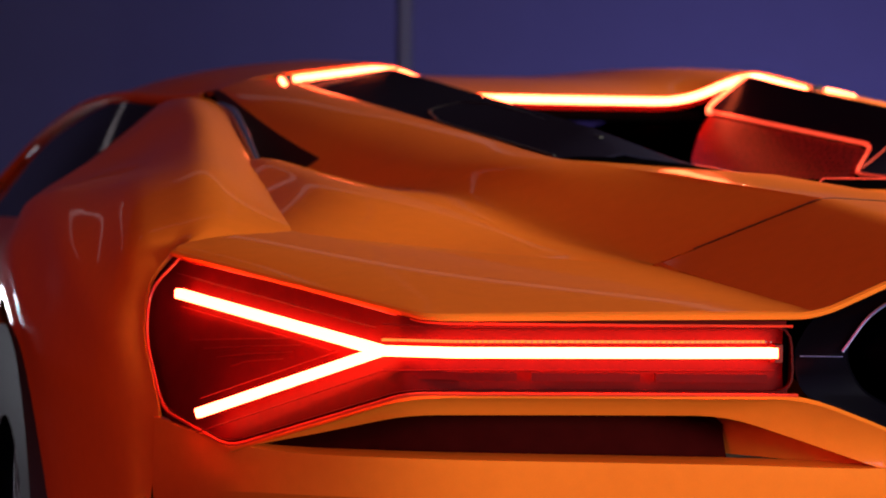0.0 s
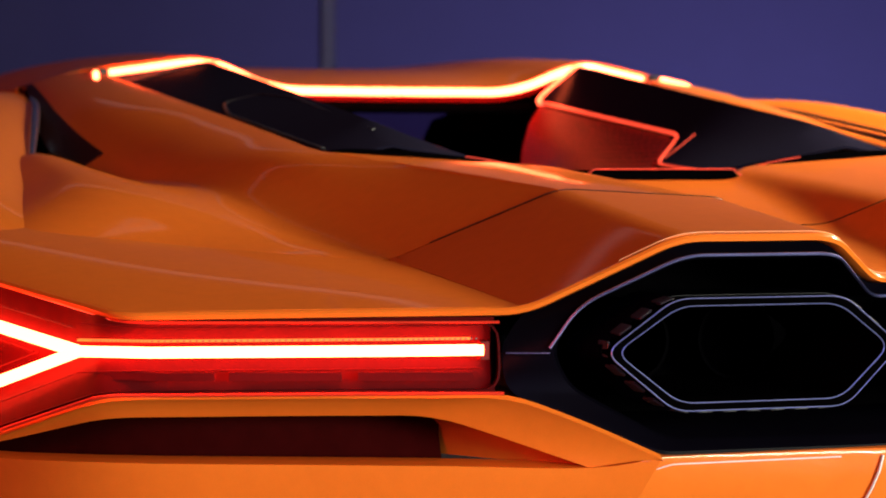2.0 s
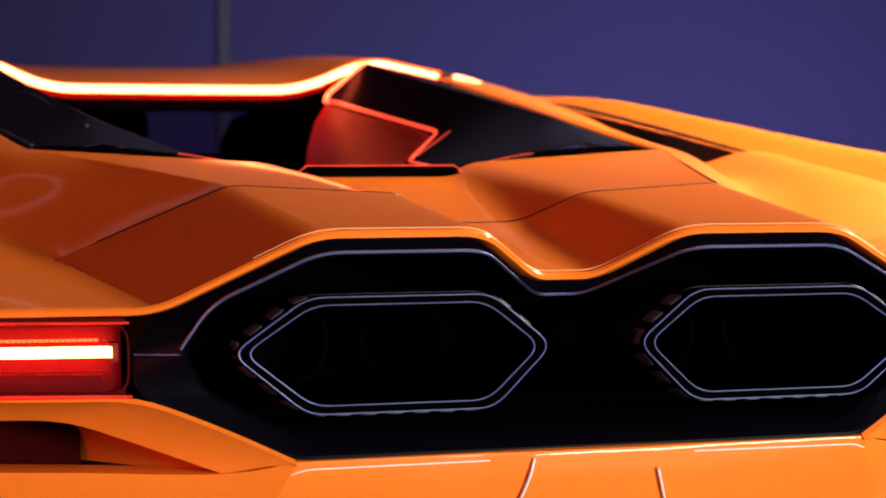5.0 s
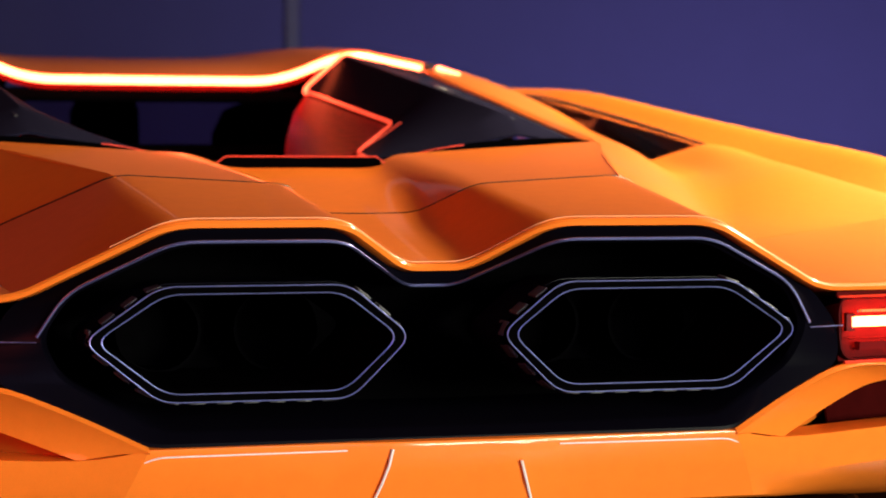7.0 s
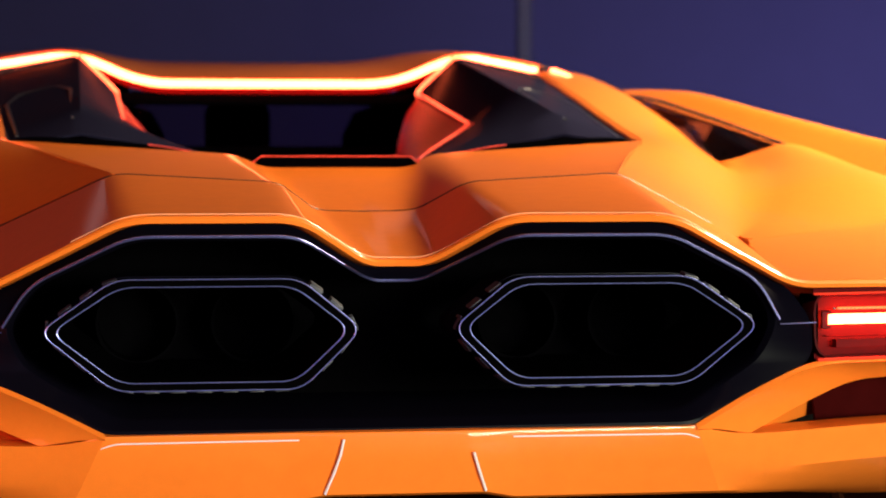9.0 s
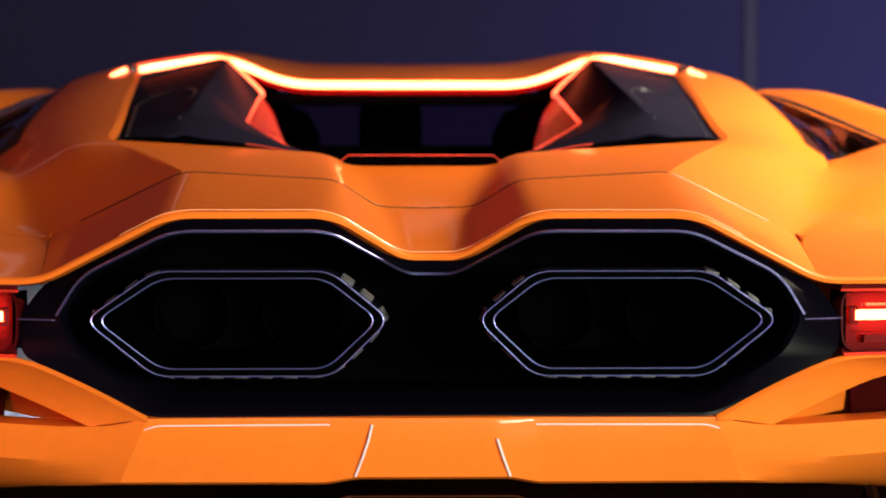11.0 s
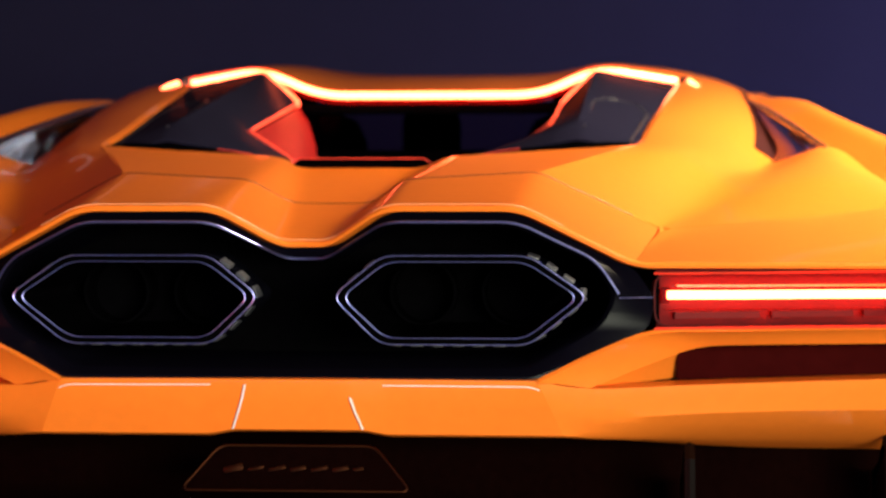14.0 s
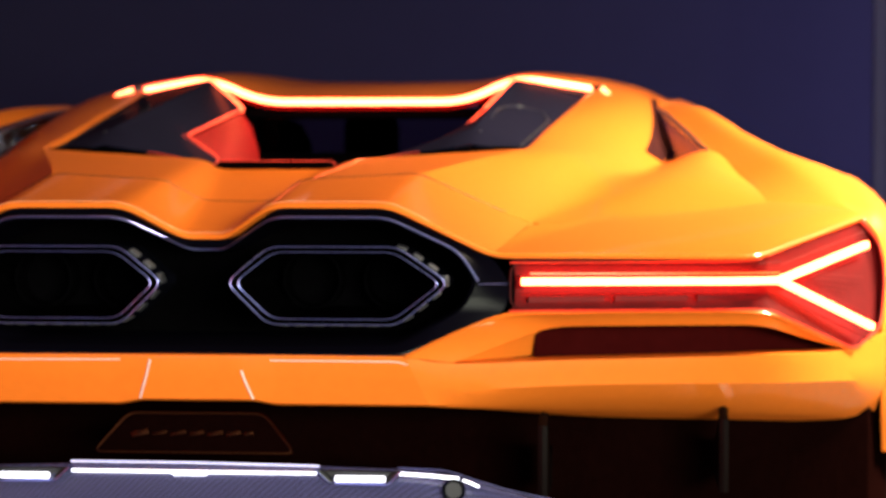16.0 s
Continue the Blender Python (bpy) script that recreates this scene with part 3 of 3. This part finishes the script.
JOIN, INN = Vector((.757, .000, .7475)), Vector((.416, -.128, .750))
TIPT, TIPB = Vector((.900, .277, .788)), Vector((.898, .172, .675))
BAR = [INN, Vector((.500, -.1075, .7495)), Vector((.600, -.0780, .7490)), Vector((.700, -.0460, .7483)), JOIN]
flat = [(-.004, -.0048), (.004, -.0048), (.005, -.0025), (.005, .0025), (.004, .0048), (-.004, .0048), (-.005, .0025), (-.005, -.0025)]
pair("light_bar", sweep(BAR, flat), LED, lamps, "glowing horizontal light bar")
pair("upper_arm", sweep([JOIN, JOIN.lerp(TIPT, .5), TIPT], flat), LED, lamps, "glowing upper arm")
pair("lower_arm", sweep([JOIN, JOIN.lerp(TIPB, .5), TIPB], flat), LED, lamps, "glowing lower arm")
pair("bar_cap", sweep([INN + Vector((.004, .002, -.001)), INN + Vector((-.004, .003, -.001))], [(-.005, -.0075), (.003, -.0085), (.003, .0095), (-.005, .0085)]), REDLENS, lamps, "clear red end of the light bar")
DZ = Vector((0, -.001, .0103))
pair("dotted_strip", sweep([BAR[0] + DZ + Vector((.012, .003, 0))] + [q + DZ for q in BAR[1:]], [(-.002, -.0011), (.002, -.0011), (.002, .0011), (-.002, .0011)]), AMBER, lamps, "fine dotted light line above the bar")
dots = bmesh.new()
for j in range(70):
    u = .06 + .94 * (j + .5) / 70 * 3.999
    q = BAR[int(u)].lerp(BAR[int(u) + 1], u - int(u)) + DZ
    b2 = bmesh.ops.create_cube(dots, size=1, matrix=pose(q.x, q.y - .0022, q.z) @ Matrix.Diagonal((.0018, .001, .0014, 1)))
r, l = pair("dot", dots, SATIN, lamps)
tagged(r, kind="stuff"), tagged(l, kind="stuff")
for a, b in ((.425, .523), (.537, .632), (.645, .735)):
    path = [Vector((x, lamp_depth(x) - .001, .7265)) for x in (a, (a + b) / 2, b)]
    pair("reflector", sweep(path, [(-.004, -.0038), (.003, -.0038), (.003, .0038), (-.004, .0038)]), REDLENS, lamps, "flat red reflector segment")
for dz in (.0215, -.0165):
    pair("rail", sweep([q + Vector((0, .004, dz * (1 + .15 * (j == 4)))) for j, q in enumerate(BAR)], disc_profile(.0009, 6)), REDLENS, lamps, "moulded rail along the light bar")
for tip, dz in ((TIPT, .020), (TIPT, -.013), (TIPB, .013), (TIPB, -.020)):
    pair("rail", sweep([JOIN.lerp(tip, u) + Vector((0, .007, dz)) for u in ((.22, .6, .98) if dz * (tip.z - JOIN.z) < 0 else (.02, .5, 1.0))], disc_profile(.0007, 6)), REDLENS, lamps, "moulded rail along the lit arm")
for k in range(4):
    z = .754 - .0075 * k
    streak = [Vector((.805 + .006 * k, .086 + .012 * k, z)), Vector((.850, .170, z - .006)), Vector((.893 - .01 * k, .245 - .02 * k, z - .012))]
    pair("lens_ridge", sweep(streak, disc_profile(.0007, 5)), REDLENS, lamps, "fine moulded ridge in the lens")
top_seal = [q + Vector((0, -.001, -.0015)) for q in rounded(L_TOP, .02, 4, fill=2)]
pair("upper_seal", sweep(top_seal, disc_profile(.0013, 8)), SEAL, lamps, "thin edge under the lip, reddened for lamp light")
seal = [q + Vector((0, -.004, 0)) for q in rounded([(.402, -.140, .712)] + [(x, y - .003, z - .001) for x, y, z in L_BOT[::-1][1:]] + [(x, y - .002, z) for x, y, z in L_OUT[::-1][1:]], .02, 4, fill=2)]
pair("lamp_seal", sweep(seal, disc_profile(.0018, 8)), SEAL, lamps, "thin edge round the lamp, reddened for lamp light")
pair("lamp_end", block((.403, -.113, .746), (.004, .028, .056), (0, 0, 15), .001), SOOT, lamps, "black end wall of the lamp")

# rear bumper
UP = [(0, -.1975, .657), (.056, -.1975, .657), (.100, -.1935, .657), (.271, -.190, .656)]
LOW = [(0, -.184, .599), (.074, -.184, .599), (.101, -.1785, .5935), (.300, -.164, .592)]
rows = []
for a, b in zip((rounded(UP, .006, 3, fill=3)), (rounded(LOW, .006, 3, fill=3))):
    fwd = Vector((0, .012, .002))
    rows.append([a + fwd, a + fwd * .3, a, a.lerp(b, .06) + Vector((0, -.002, 0)), a.lerp(b, .5) + Vector((0, -.003, 0)), b, b + Vector((0, .006, -.003)), b + Vector((0, .05, -.005)), b + Vector((0, .09, .0))])
cols = list(zip(*rows))
bumper = part("rear_bumper", grid([full(c) for c in cols], flip=True), ORANGE, car, "orange bumper panel below the exhausts", 0.003)
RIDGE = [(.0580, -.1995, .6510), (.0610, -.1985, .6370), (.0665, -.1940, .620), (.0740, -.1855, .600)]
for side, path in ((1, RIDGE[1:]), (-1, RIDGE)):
    part("centre_glint", sweep([(x * side, y, z) for x, y, z in path], disc_profile(.0014, 8)), EDGE_GLINT, bumper, "pale bead painted as the edge highlight of the middle panel")
pair("upper_glint", sweep(rounded([(.098, -.1955, .6505), (.262, -.1915, .6495), (.275, -.187, .645)], .006, 3), disc_profile(.0008, 8)), EDGE_GLINT, (bumper, bumper), "pale bead painted as the upper crease highlight")
# bumper wings: band under the lamp, slot, and lower face that rolls under
BAND_T = [(.271, -.190, .656), (.330, -.168, .684), (.398, -.147, .711), (.560, -.094, .710), (.741, -.030, .708), (.810, .063, .672), (.872, .148, .641)]
BAND_B = [(.330, -.165, .646), (.390, -.128, .668), (.453, -.100, .690), (.560, -.070, .690), (.735, -.010, .688), (.800, .070, .664), (.860, .140, .644)]
rows = []
for a, b in zip(BAND_T, BAND_B):
    a, b = Vector(a), Vector(b)
    rows.append([a + Vector((0, .012, .001)), a + Vector((0, .002, .002)), a + Vector((0, -.003, -.002)), a.lerp(b, .35), a.lerp(b, .8), b, b + Vector((0, .020, .004))])
cols = [rounded(c, .03, 4, fill=3) for c in zip(*rows)]
pair("lamp_band", grid(list(zip(*cols)), flip=False), ORANGE, (bumper, bumper), "orange band between lamp and slot", 0.003)
FACE_T = [(.271, -.190, .656), (.330, -.168, .646), (.450, -.128, .6475), (.560, -.088, .648), (.735, -.018, .6485), (.850, .118, .645), (.927, .262, .662)]
FACE_M = [(.2918, -.1745, .610), (.345, -.158, .612), (.450, -.124, .614), (.560, -.084, .614), (.735, -.010, .610), (.860, .128, .602), (.927, .272, .590)]
FACE_B = [(.300, -.164, .592), (.345, -.136, .588), (.450, -.066, .580), (.560, -.010, .574), (.735, .072, .564), (.855, .200, .548), (.915, .325, .530)]
rows = []
for a, m2, b in zip(FACE_T, FACE_M, FACE_B):
    a, m2, b = Vector(a), Vector(m2), Vector(b)
    roll = min(1, (b.x - .30) / .2)
    rows.append([a + Vector((0, .045, .002)), a + Vector((0, .008, .001)), a, a.lerp(m2, .25) + Vector((0, -.001, 0)), a.lerp(m2, .6), m2, m2.lerp(b, .35) + Vector((0, -.006 * roll, 0)), m2.lerp(b, .7) + Vector((0, -.005 * roll, 0)), b, b + Vector((0, .006 + .016 * roll, -.003 - .005 * roll)), b + Vector((0, .07, -.006 - .014 * roll))])
a, b = Vector(FACE_T[0]), Vector(FACE_B[0])
rows[0] = [a + Vector((0, .045, .002)), a + Vector((0, .008, .001)), a, a.lerp(b, .06) + Vector((0, -.002, 0)), a.lerp(b, .28) + Vector((0, -.0025, 0)), a.lerp(b, .5) + Vector((0, -.003, 0)),
           a.lerp(b, .68) + Vector((0, -.002, 0)), a.lerp(b, .85) + Vector((0, -.001, 0)), b, b + Vector((0, .006, -.003)), b + Vector((0, .05, -.005))]
pair("bumper_wing", grid(spline(rows, 4), flip=False), ORANGE, (bumper, bumper), "orange lower bumper rolling under", 0.003)
# slot
slot_y = [(x, -.132 + (x - .40) * .30 + .075 + max(0, x - .70) * .85) for x in (.430, .50, .60, .68, .74, .80, .90)]
rows = [[(x, y, .640), (x, y + .010, .665), (x, y + .010, .700)] for x, y in slot_y]
pair("slot_back", grid(rows), SLOT, (bumper, bumper), "dark floor of the bumper slot, reddened for lamp light", 0.003)
rows = [[(.318, -.168, .6465), (.385, -.120, .6465), (.440, -.060, .6465)], [(.330, -.160, .655), (.395, -.115, .662), (.452, -.050, .680)], [(.36, -.14, .668), (.42, -.10, .685), (.475, -.040, .700)]]
pair("slot_cheek", grid([[(x + .006, y + .014 + .022 * j, z) for j, (x, y, z) in enumerate(r)] for r in rows], flip=False), ORANGE, (bumper, bumper), "orange inner cheek of the slot", 0.003)

# dark lower bumper with ribs, badge and diffuser
rows = [[(x, y, z) for z in (.600, .55, .50, .42, .30)] for x, y in ((-.955, .60), (-.945, .42), (-.90, .27), (-.75, .17), (-.56, .12), (-.33, .05), (.33, .05), (.56, .12), (.75, .17), (.90, .27), (.945, .42), (.955, .60))]
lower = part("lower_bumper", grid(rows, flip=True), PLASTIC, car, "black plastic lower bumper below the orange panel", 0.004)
for x, y in ((.444, -.085), (.684, .012)):
    rib = sweep([(x, y - .012, .462), (x, y - .016, .52), (x, y - .012, .556), (x, y + .01, .568)], [(-.008, -.12), (.008, -.12), (.006, .006), (0, .009), (-.006, .006)], up=(0, -1, 0))
    pair("rib", rib, RIB, (lower, lower), "upright black rib")
BADGE = [(-.131, -.202, .532), (.131, -.202, .532), (.088, -.187, .581), (-.088, -.187, .581)]
bm = bmesh.new()
for dy in (0, .014):
    for x, y, z in BADGE:
        bm.verts.new((x, y + dy, z))
bm.verts.ensure_lookup_table()
v = bm.verts
for f in ((0, 1, 2, 3), (7, 6, 5, 4), (0, 4, 5, 1), (1, 5, 6, 2), (2, 6, 7, 3), (3, 7, 4, 0)):
    bm.faces.new([v[i] for i in f])
badge = part("badge_plate", bm, PLASTIC, car, "dark trapezoid badge plate", smooth=False)
part("badge_frame", sweep(rounded([(x, y - .001, z) for x, y, z in BADGE], .012, 4, True, 0), disc_profile(.0014, 6), True, (0, -1, 0)), BRONZE, badge, "thin bronze frame")
for j, (x, w, h) in enumerate(((-.072, .022, .016), (-.046, .018, .008), (-.022, .020, .008), (.002, .018, .010), (.026, .020, .009), (.050, .018, .010), (.070, .012, .008))):
    part("badge_mark", block((x, -.1955, .556), (w, .002, h * .45), (-17, -12, 0), .0006), BRONZE, badge)
TOPE = [(0, -.205, .5165), (.15, -.203, .516), (.30, -.196, .511), (.345, -.188, .502), (.43, -.165, .472), (.60, -.10, .440)]
rows = []
for x, y, z in rounded(TOPE, .03, 4, fill=3):
    rows.append([(x, y + .05, z - .010), (x, y + .004, z + .0005), (x, y, z), (x, y - .003, z - .003), (x, y - .010, z - .016), (x, y - .030, z - .060), (x, y - .040, z - .13)])
cols = [[Vector(q) for q in c] for c in zip(*rows)]
diffuser = part("diffuser", grid([full(c) for c in cols], flip=True), CARBON, car, "grey woven carbon diffuser with white lamps", 0.004)
part("diffuser_trim", sweep([(-.157, -.2125, .5085), (0, -.2155, .5085), (.160, -.2125, .5080)], disc_profile(.0019, 8)), WHITE, diffuser, "glowing white line in place of an edge reflection")
part("middle_glow", block((-.003, -.2165, .5070), (.044, .004, .0060), (22, 0, 0), .0012), WHITE, diffuser, "wider glowing piece in the middle of the white line")
part("upper_edge", sweep([(-.160, -.2055, .5195), (0, -.2080, .5195), (.163, -.2055, .5165)], disc_profile(.0014, 8)), LAVENDER, diffuser, "fine lavender glow in place of an edge reflection")
pair("diffuser_edge", sweep([(.264, -.213, .5090), (.310, -.211, .5060), (.342, -.209, .5030)], disc_profile(.0022, 8)), WHITE, (diffuser, diffuser), "short glowing line in place of an edge reflection")
pair("corner_glow", sweep([(.347, -.2075, .5010), (.357, -.206, .4970), (.367, -.205, .4925)], disc_profile(.0017, 8)), WHITE, (diffuser, diffuser), "short glowing line in place of an edge reflection")
pair("trim_edge", sweep(rounded([(.263, -.2045, .5155), (.325, -.1990, .5120), (.351, -.1920, .5025), (.405, -.1765, .4840), (.52, -.135, .455)], .012, 3, fill=2), disc_profile(.0011, 6)), RIM, (diffuser, diffuser), "fine bluish edge along the slope")
pocket = [(.160, .5125), (.178, .4960), (.253, .4950), (.268, .5115)]
bm = grid([[(x + (.210 - x) * u, -.2165 + dy, z + (.503 - z) * u) for x, z in pocket] for u, dy in ((0, .012), (0, 0), (.10, .001), (.22, .007), (.9, .007))], True, False)
pair("lamp_pocket", bm, SATIN, (diffuser, diffuser), "black trapezoid lamp pocket", 0.001)
notch = [Vector((x, -.2178, z)) for x, z in pocket]
pair("pocket_edge", sweep(rounded(notch, .005, 3, fill=1), disc_profile(.0012, 6)), RIM, (diffuser, diffuser), "bright bevelled edge of the lamp pocket")
pair("white_glow", block((.217, -.2195, .5025), (.064, .006, .0075), (14, 0, 0), .0015), WHITE, (diffuser, diffuser), "small white lamp bar")
pair("fastener", sweep([(.335, -.205, .486), (.336, -.214, .488), (.336, -.2175, .489)], disc_profile(.0150, 18)), BLACK, (diffuser, diffuser), "round black fastener")
pair("fastener_cap", sweep([(.336, -.215, .489), (.336, -.2215, .490)], disc_profile(.0105, 18)), SATIN, (diffuser, diffuser), "raised cap of the fastener")

# high brake light along the roof's rear edge
BRAKE = [(0, 1.598, 1.0440), (.212, 1.598, 1.0445), (.319, 1.578, 1.0925), (.474, 1.668, 1.0715)]
brake_path = full(rounded(BRAKE, .05, 5, fill=2))
brake = part("high_brake_light", sweep(brake_path, [(-.003, -.0062), (.004, -.0062), (.006, 0), (.004, .0062), (-.003, .0062)]), BRAKELED, car, "long glowing brake light under the roof edge")
part("brake_lens", sweep([q + Vector((0, .010, -.003)) for q in brake_path], [(-.004, -.011), (.0, -.013), (.0, .010), (-.004, .009)]), GUIDE, brake, "red lens round the brake light")
pair("light_end", block((.486, 1.648, 1.071), (.020, .030, .016), (0, 0, -18), .003), SATIN, (brake, brake), "black end piece of the brake light")
pair("brake_stub", sweep([(.496, 1.626, 1.071), (.502, 1.586, 1.064), (.508, 1.542, 1.056)], disc_profile(.0045, 8)), BRAKELED, (brake, brake), "short separate light segment")
# engine bay: side panes, rims glowing for reflected light, perforated panels, low black bars
CORNER, ELBOW, TIP, KNEE, FOOT = Vector((.317, 1.576, 1.086)), Vector((.257, 1.616, 1.028)), Vector((.247, .968, .959)), Vector((.171, .872, .917)), Vector((.120, .588, .906))
rim = rounded([CORNER, ELBOW, TIP, KNEE, FOOT], .03, 5, fill=5)
tip_at, knee_at = [min(range(len(rim)), key=lambda i: (rim[i] - q).length) for q in (TIP, KNEE)]
OUTER = [(.476, 1.660, 1.064), (.466, 1.52, 1.044), (.428, 1.00, .980), (.415, .850, .960), (.388, .540, .922)]
outer_rim = rounded(OUTER, .03, 5, fill=5)


RIDGE = (CORNER, Vector((.300, .550, .956)))


def on_pane(u, v, lift=0.0):
    """A point of the pane: u from its inner edge over the ridge (0.4) to its outer edge, v from the roof down to the deck."""
    k = v * (len(rim) - 1)
    i = min(int(k), len(rim) - 2)
    a, b = rim[i].lerp(rim[i + 1], k - i), outer_rim[i].lerp(outer_rim[i + 1], k - i)
    w = min(1, max(0, (CORNER.y - (a.y + b.y) / 2) / (CORNER.y - .55)))
    c = RIDGE[0].lerp(RIDGE[1], w) - Vector((0, 0, .026 * max(0, (w - .90) / .10) ** 2))
    q = a.lerp(c, u / .4) if u < .4 else c.lerp(b, (u - .4) / .6)
    return q + Vector((0, 0, lift))


pair("engine_glass", grid([[on_pane(j / 10, i / 30) for j in range(11)] for i in range(31)]), GLASS, car, "smoked glass pane over the engine bay", 0.003)
pair("glass_seal", sweep([q + Vector((-.003, 0, .003)) for q in outer_rim], [(-.005, -.004), (.005, -.004), (.004, .002), (-.004, .002)]), SATIN, car, "black seal along the pane")
turn_down = rim[:12]
pair("corner_guide", sweep([q + Vector((-.002, -.004, .002)) for q in turn_down], disc_profile(.0046, 8)), CORNERLED, (brake, brake), "light turning down the pane's corner")
pair("pane_edge", sweep([q + Vector((-.002, -.002, .003)) for q in rim[11:tip_at + 1]], disc_profile(.0028, 8)), EDGE, car, "pane edge glowing in place of reflected brake light")
pair("knee_edge", sweep([q + Vector((-.002, -.002, .003)) for q in rim[tip_at:knee_at + 1]], disc_profile(.0028, 8)), EDGE, car, "pane edge glowing for reflected light, turning back into the bay")
pair("lower_edge", sweep([q + Vector((-.002, -.002, .003)) for q in rim[knee_at:]], disc_profile(.0022, 6)), FINE_EDGE, car, "fine lower pane edge glowing for reflected light")
pair("second_edge", sweep([on_pane(u, v, .004) for u, v in ((.16, .70), (.09, .735), (.02, .77))], disc_profile(.0012, 6)), FINE_EDGE, car, "second fine edge glowing for reflected light")
for v in (.055, .105, .150):
    pair("louvre", sweep([on_pane(u, v, .003) for u in (.42, .6, .8, .97)], [(-.012, -.003), (.010, -.003), (.012, .001), (-.010, .003)]), MOULD, car, "black louvre blade under the brake light")
frame_path = [on_pane(u, v, .001) for u, v in ((.46, .97), (.46, .50), (.48, .44), (.56, .41), (.80, .41), (.88, .44), (.90, .50), (.90, .97))]
pair("pane_insert", sweep(rounded(frame_path, .02, 3, fill=2), disc_profile(.0034, 6)), MOULD, car, "dark rounded frame under the smoked pane")
# perforated side, falling from the pane's edge into the bay
rows = []
for a, low in ((rim[11], (.215, 1.58, .91)), (ELBOW.lerp(TIP, .35), (.190, 1.27, .905)), (ELBOW.lerp(TIP, .7), (.172, 1.06, .902)), (TIP + Vector((-.004, .01, 0)), (.160, .93, .900)), (TIP.lerp(KNEE, .6), (.157, .885, .899)), (KNEE, (.158, .862, .897))):
    a, low = a + Vector((-.004, 0, -.003)), Vector(low)
    rows.append([a, a.lerp(low, .3) + Vector((-.008, 0, .004)), a.lerp(low, .65) + Vector((-.008, 0, 0)), low])
pair("bay_side", grid(spline(rows, 4)), MESH, car, "perforated engine bay panel, base reddened for brake light", 0.003)
bar_path = rounded([(.150, .530, .910), (.200, .535, .920), (.280, .540, .929), (.360, .545, .932), (.388, .545, .928)], .02, 3, fill=1)
pair("bay_bar", sweep(bar_path, [(-.02, -.012), (.014, -.012), (.014, -.002), (.006, .004), (-.012, .005), (-.02, .0)]), SOOT, car, "low black bar along the deck edge")
pair("bar_edge", sweep([q + Vector((0, -.006, .0045)) for q in bar_path[:6]], disc_profile(.0009, 6)), FINE_EDGE, car, "fine bar edge glowing for reflected light")
bm = bmesh.new()
for y0 in (.446, .56):
    for x, z in ((-.104, .896), (.104, .896), (.088, .9110), (-.088, .9110)):
        bm.verts.new((x, y0, z))
bm.verts.ensure_lookup_table()
v = bm.verts
for f in ((0, 1, 2, 3), (7, 6, 5, 4), (0, 4, 5, 1), (1, 5, 6, 2), (2, 6, 7, 3), (3, 7, 4, 0)):
    bm.faces.new([v[i] for i in f])
sill = part("bay_sill", bm, SOOT, car, "low black sill in the middle of the deck", smooth=False)
part("sill_edge", sweep([(-.106, .445, .899), (-.089, .445, .9118), (.089, .445, .9118), (.106, .445, .899)], disc_profile(.0008, 6)), FINE_EDGE, sill, "fine edge glowing for reflected light")
part("engine_block", block((0, 1.05, .84), (.42, .95, .10), (3, 0, 0), .02), SOOT, car, "dark engine cover deep in the bay")
part("bulkhead", block((0, 1.66, .88), (.50, .03, .12), (0, 0, 0), .01), SOOT, car, "black bulkhead under the cabin window")
rows = [[(.232, 1.70, 1.045), (.325, 1.69, 1.096), (.42, 1.70, 1.088), (.48, 1.71, 1.078), (.61, 1.71, 1.050)], [(.232, 1.70, .90), (.325, 1.69, .90), (.42, 1.70, .90), (.48, 1.71, .90), (.61, 1.71, .90)]]
pair("bulkhead_side", grid(rows), SOOT, car, "black bulkhead behind the panes", 0.004, smooth=False)
part("brake_shelf", block((0, 1.625, 1.020), (.50, .03, .022), (0, 0, 0), .006), SOOT, car, "dark ledge below the brake light")
pair("seat", block((.34, 1.95, .80), (.42, .16, .46), (-14, 0, 0), .06, .8), SOOT, car, "black bucket seat back")
part("cabin_window", block((0, 1.652, .985), (.46, .004, .10), (12, 0, 0)), TINT, car, "tinted window behind the seats")
part("headrest", block((-.03, 2.0, .975), (.12, .08, .10), (-10, 0, 0), .02), SOOT, car, "black block behind the cabin window")

# wheels and belly, mostly hidden
tyre = [(.225 * u, .36 - .012 * abs(u) ** 3) for u in (-.5, -.4, -.2, 0, .2, .4, .5)]
rows = []
for j in range(49):
    a = 2 * math.pi * j / 48
    rows.append([(.86 + x * 1.4, .90 + r * math.cos(a), .36 + r * math.sin(a)) for x, r in [(-.11, .24)] + tyre + [(.11, .24)]])
wheel_r, wheel_l = pair("rear_wheel", grid(rows), RUBBER, car, "black tyre inside the wheel arch")
for k in range(5):
    a = 2 * math.pi * k / 5
    pair("spoke", block((.99, .90 + .12 * math.cos(a), .36 + .12 * math.sin(a)), (.02, .05, .24), (90 - math.degrees(a) - 90 + 90, 0, 0), .006), LUG, (wheel_r, wheel_l))
part("underbody", block((0, 2.1, .27), (1.55, 4.3, .24), (0, 0, 0), .05), SATIN, car, "black underbody between the wheels")
rows = [[(x, 3.05 + .1 * (1 - x * x), 1.02 - .06 * x * x), (x * 1.1, 3.6, .80), (x * 1.15, 4.1, .66), (x * 1.05, 4.6, .45), (x, 4.72, .2)] for x in [j / 4 * .8 for j in range(-4, 5)]]
rows = [[r[1], r[2], r[3], r[4]] for r in rows]
part("bonnet", grid(rows, flip=True), ORANGE, car, "orange front bonnet", 0.004)
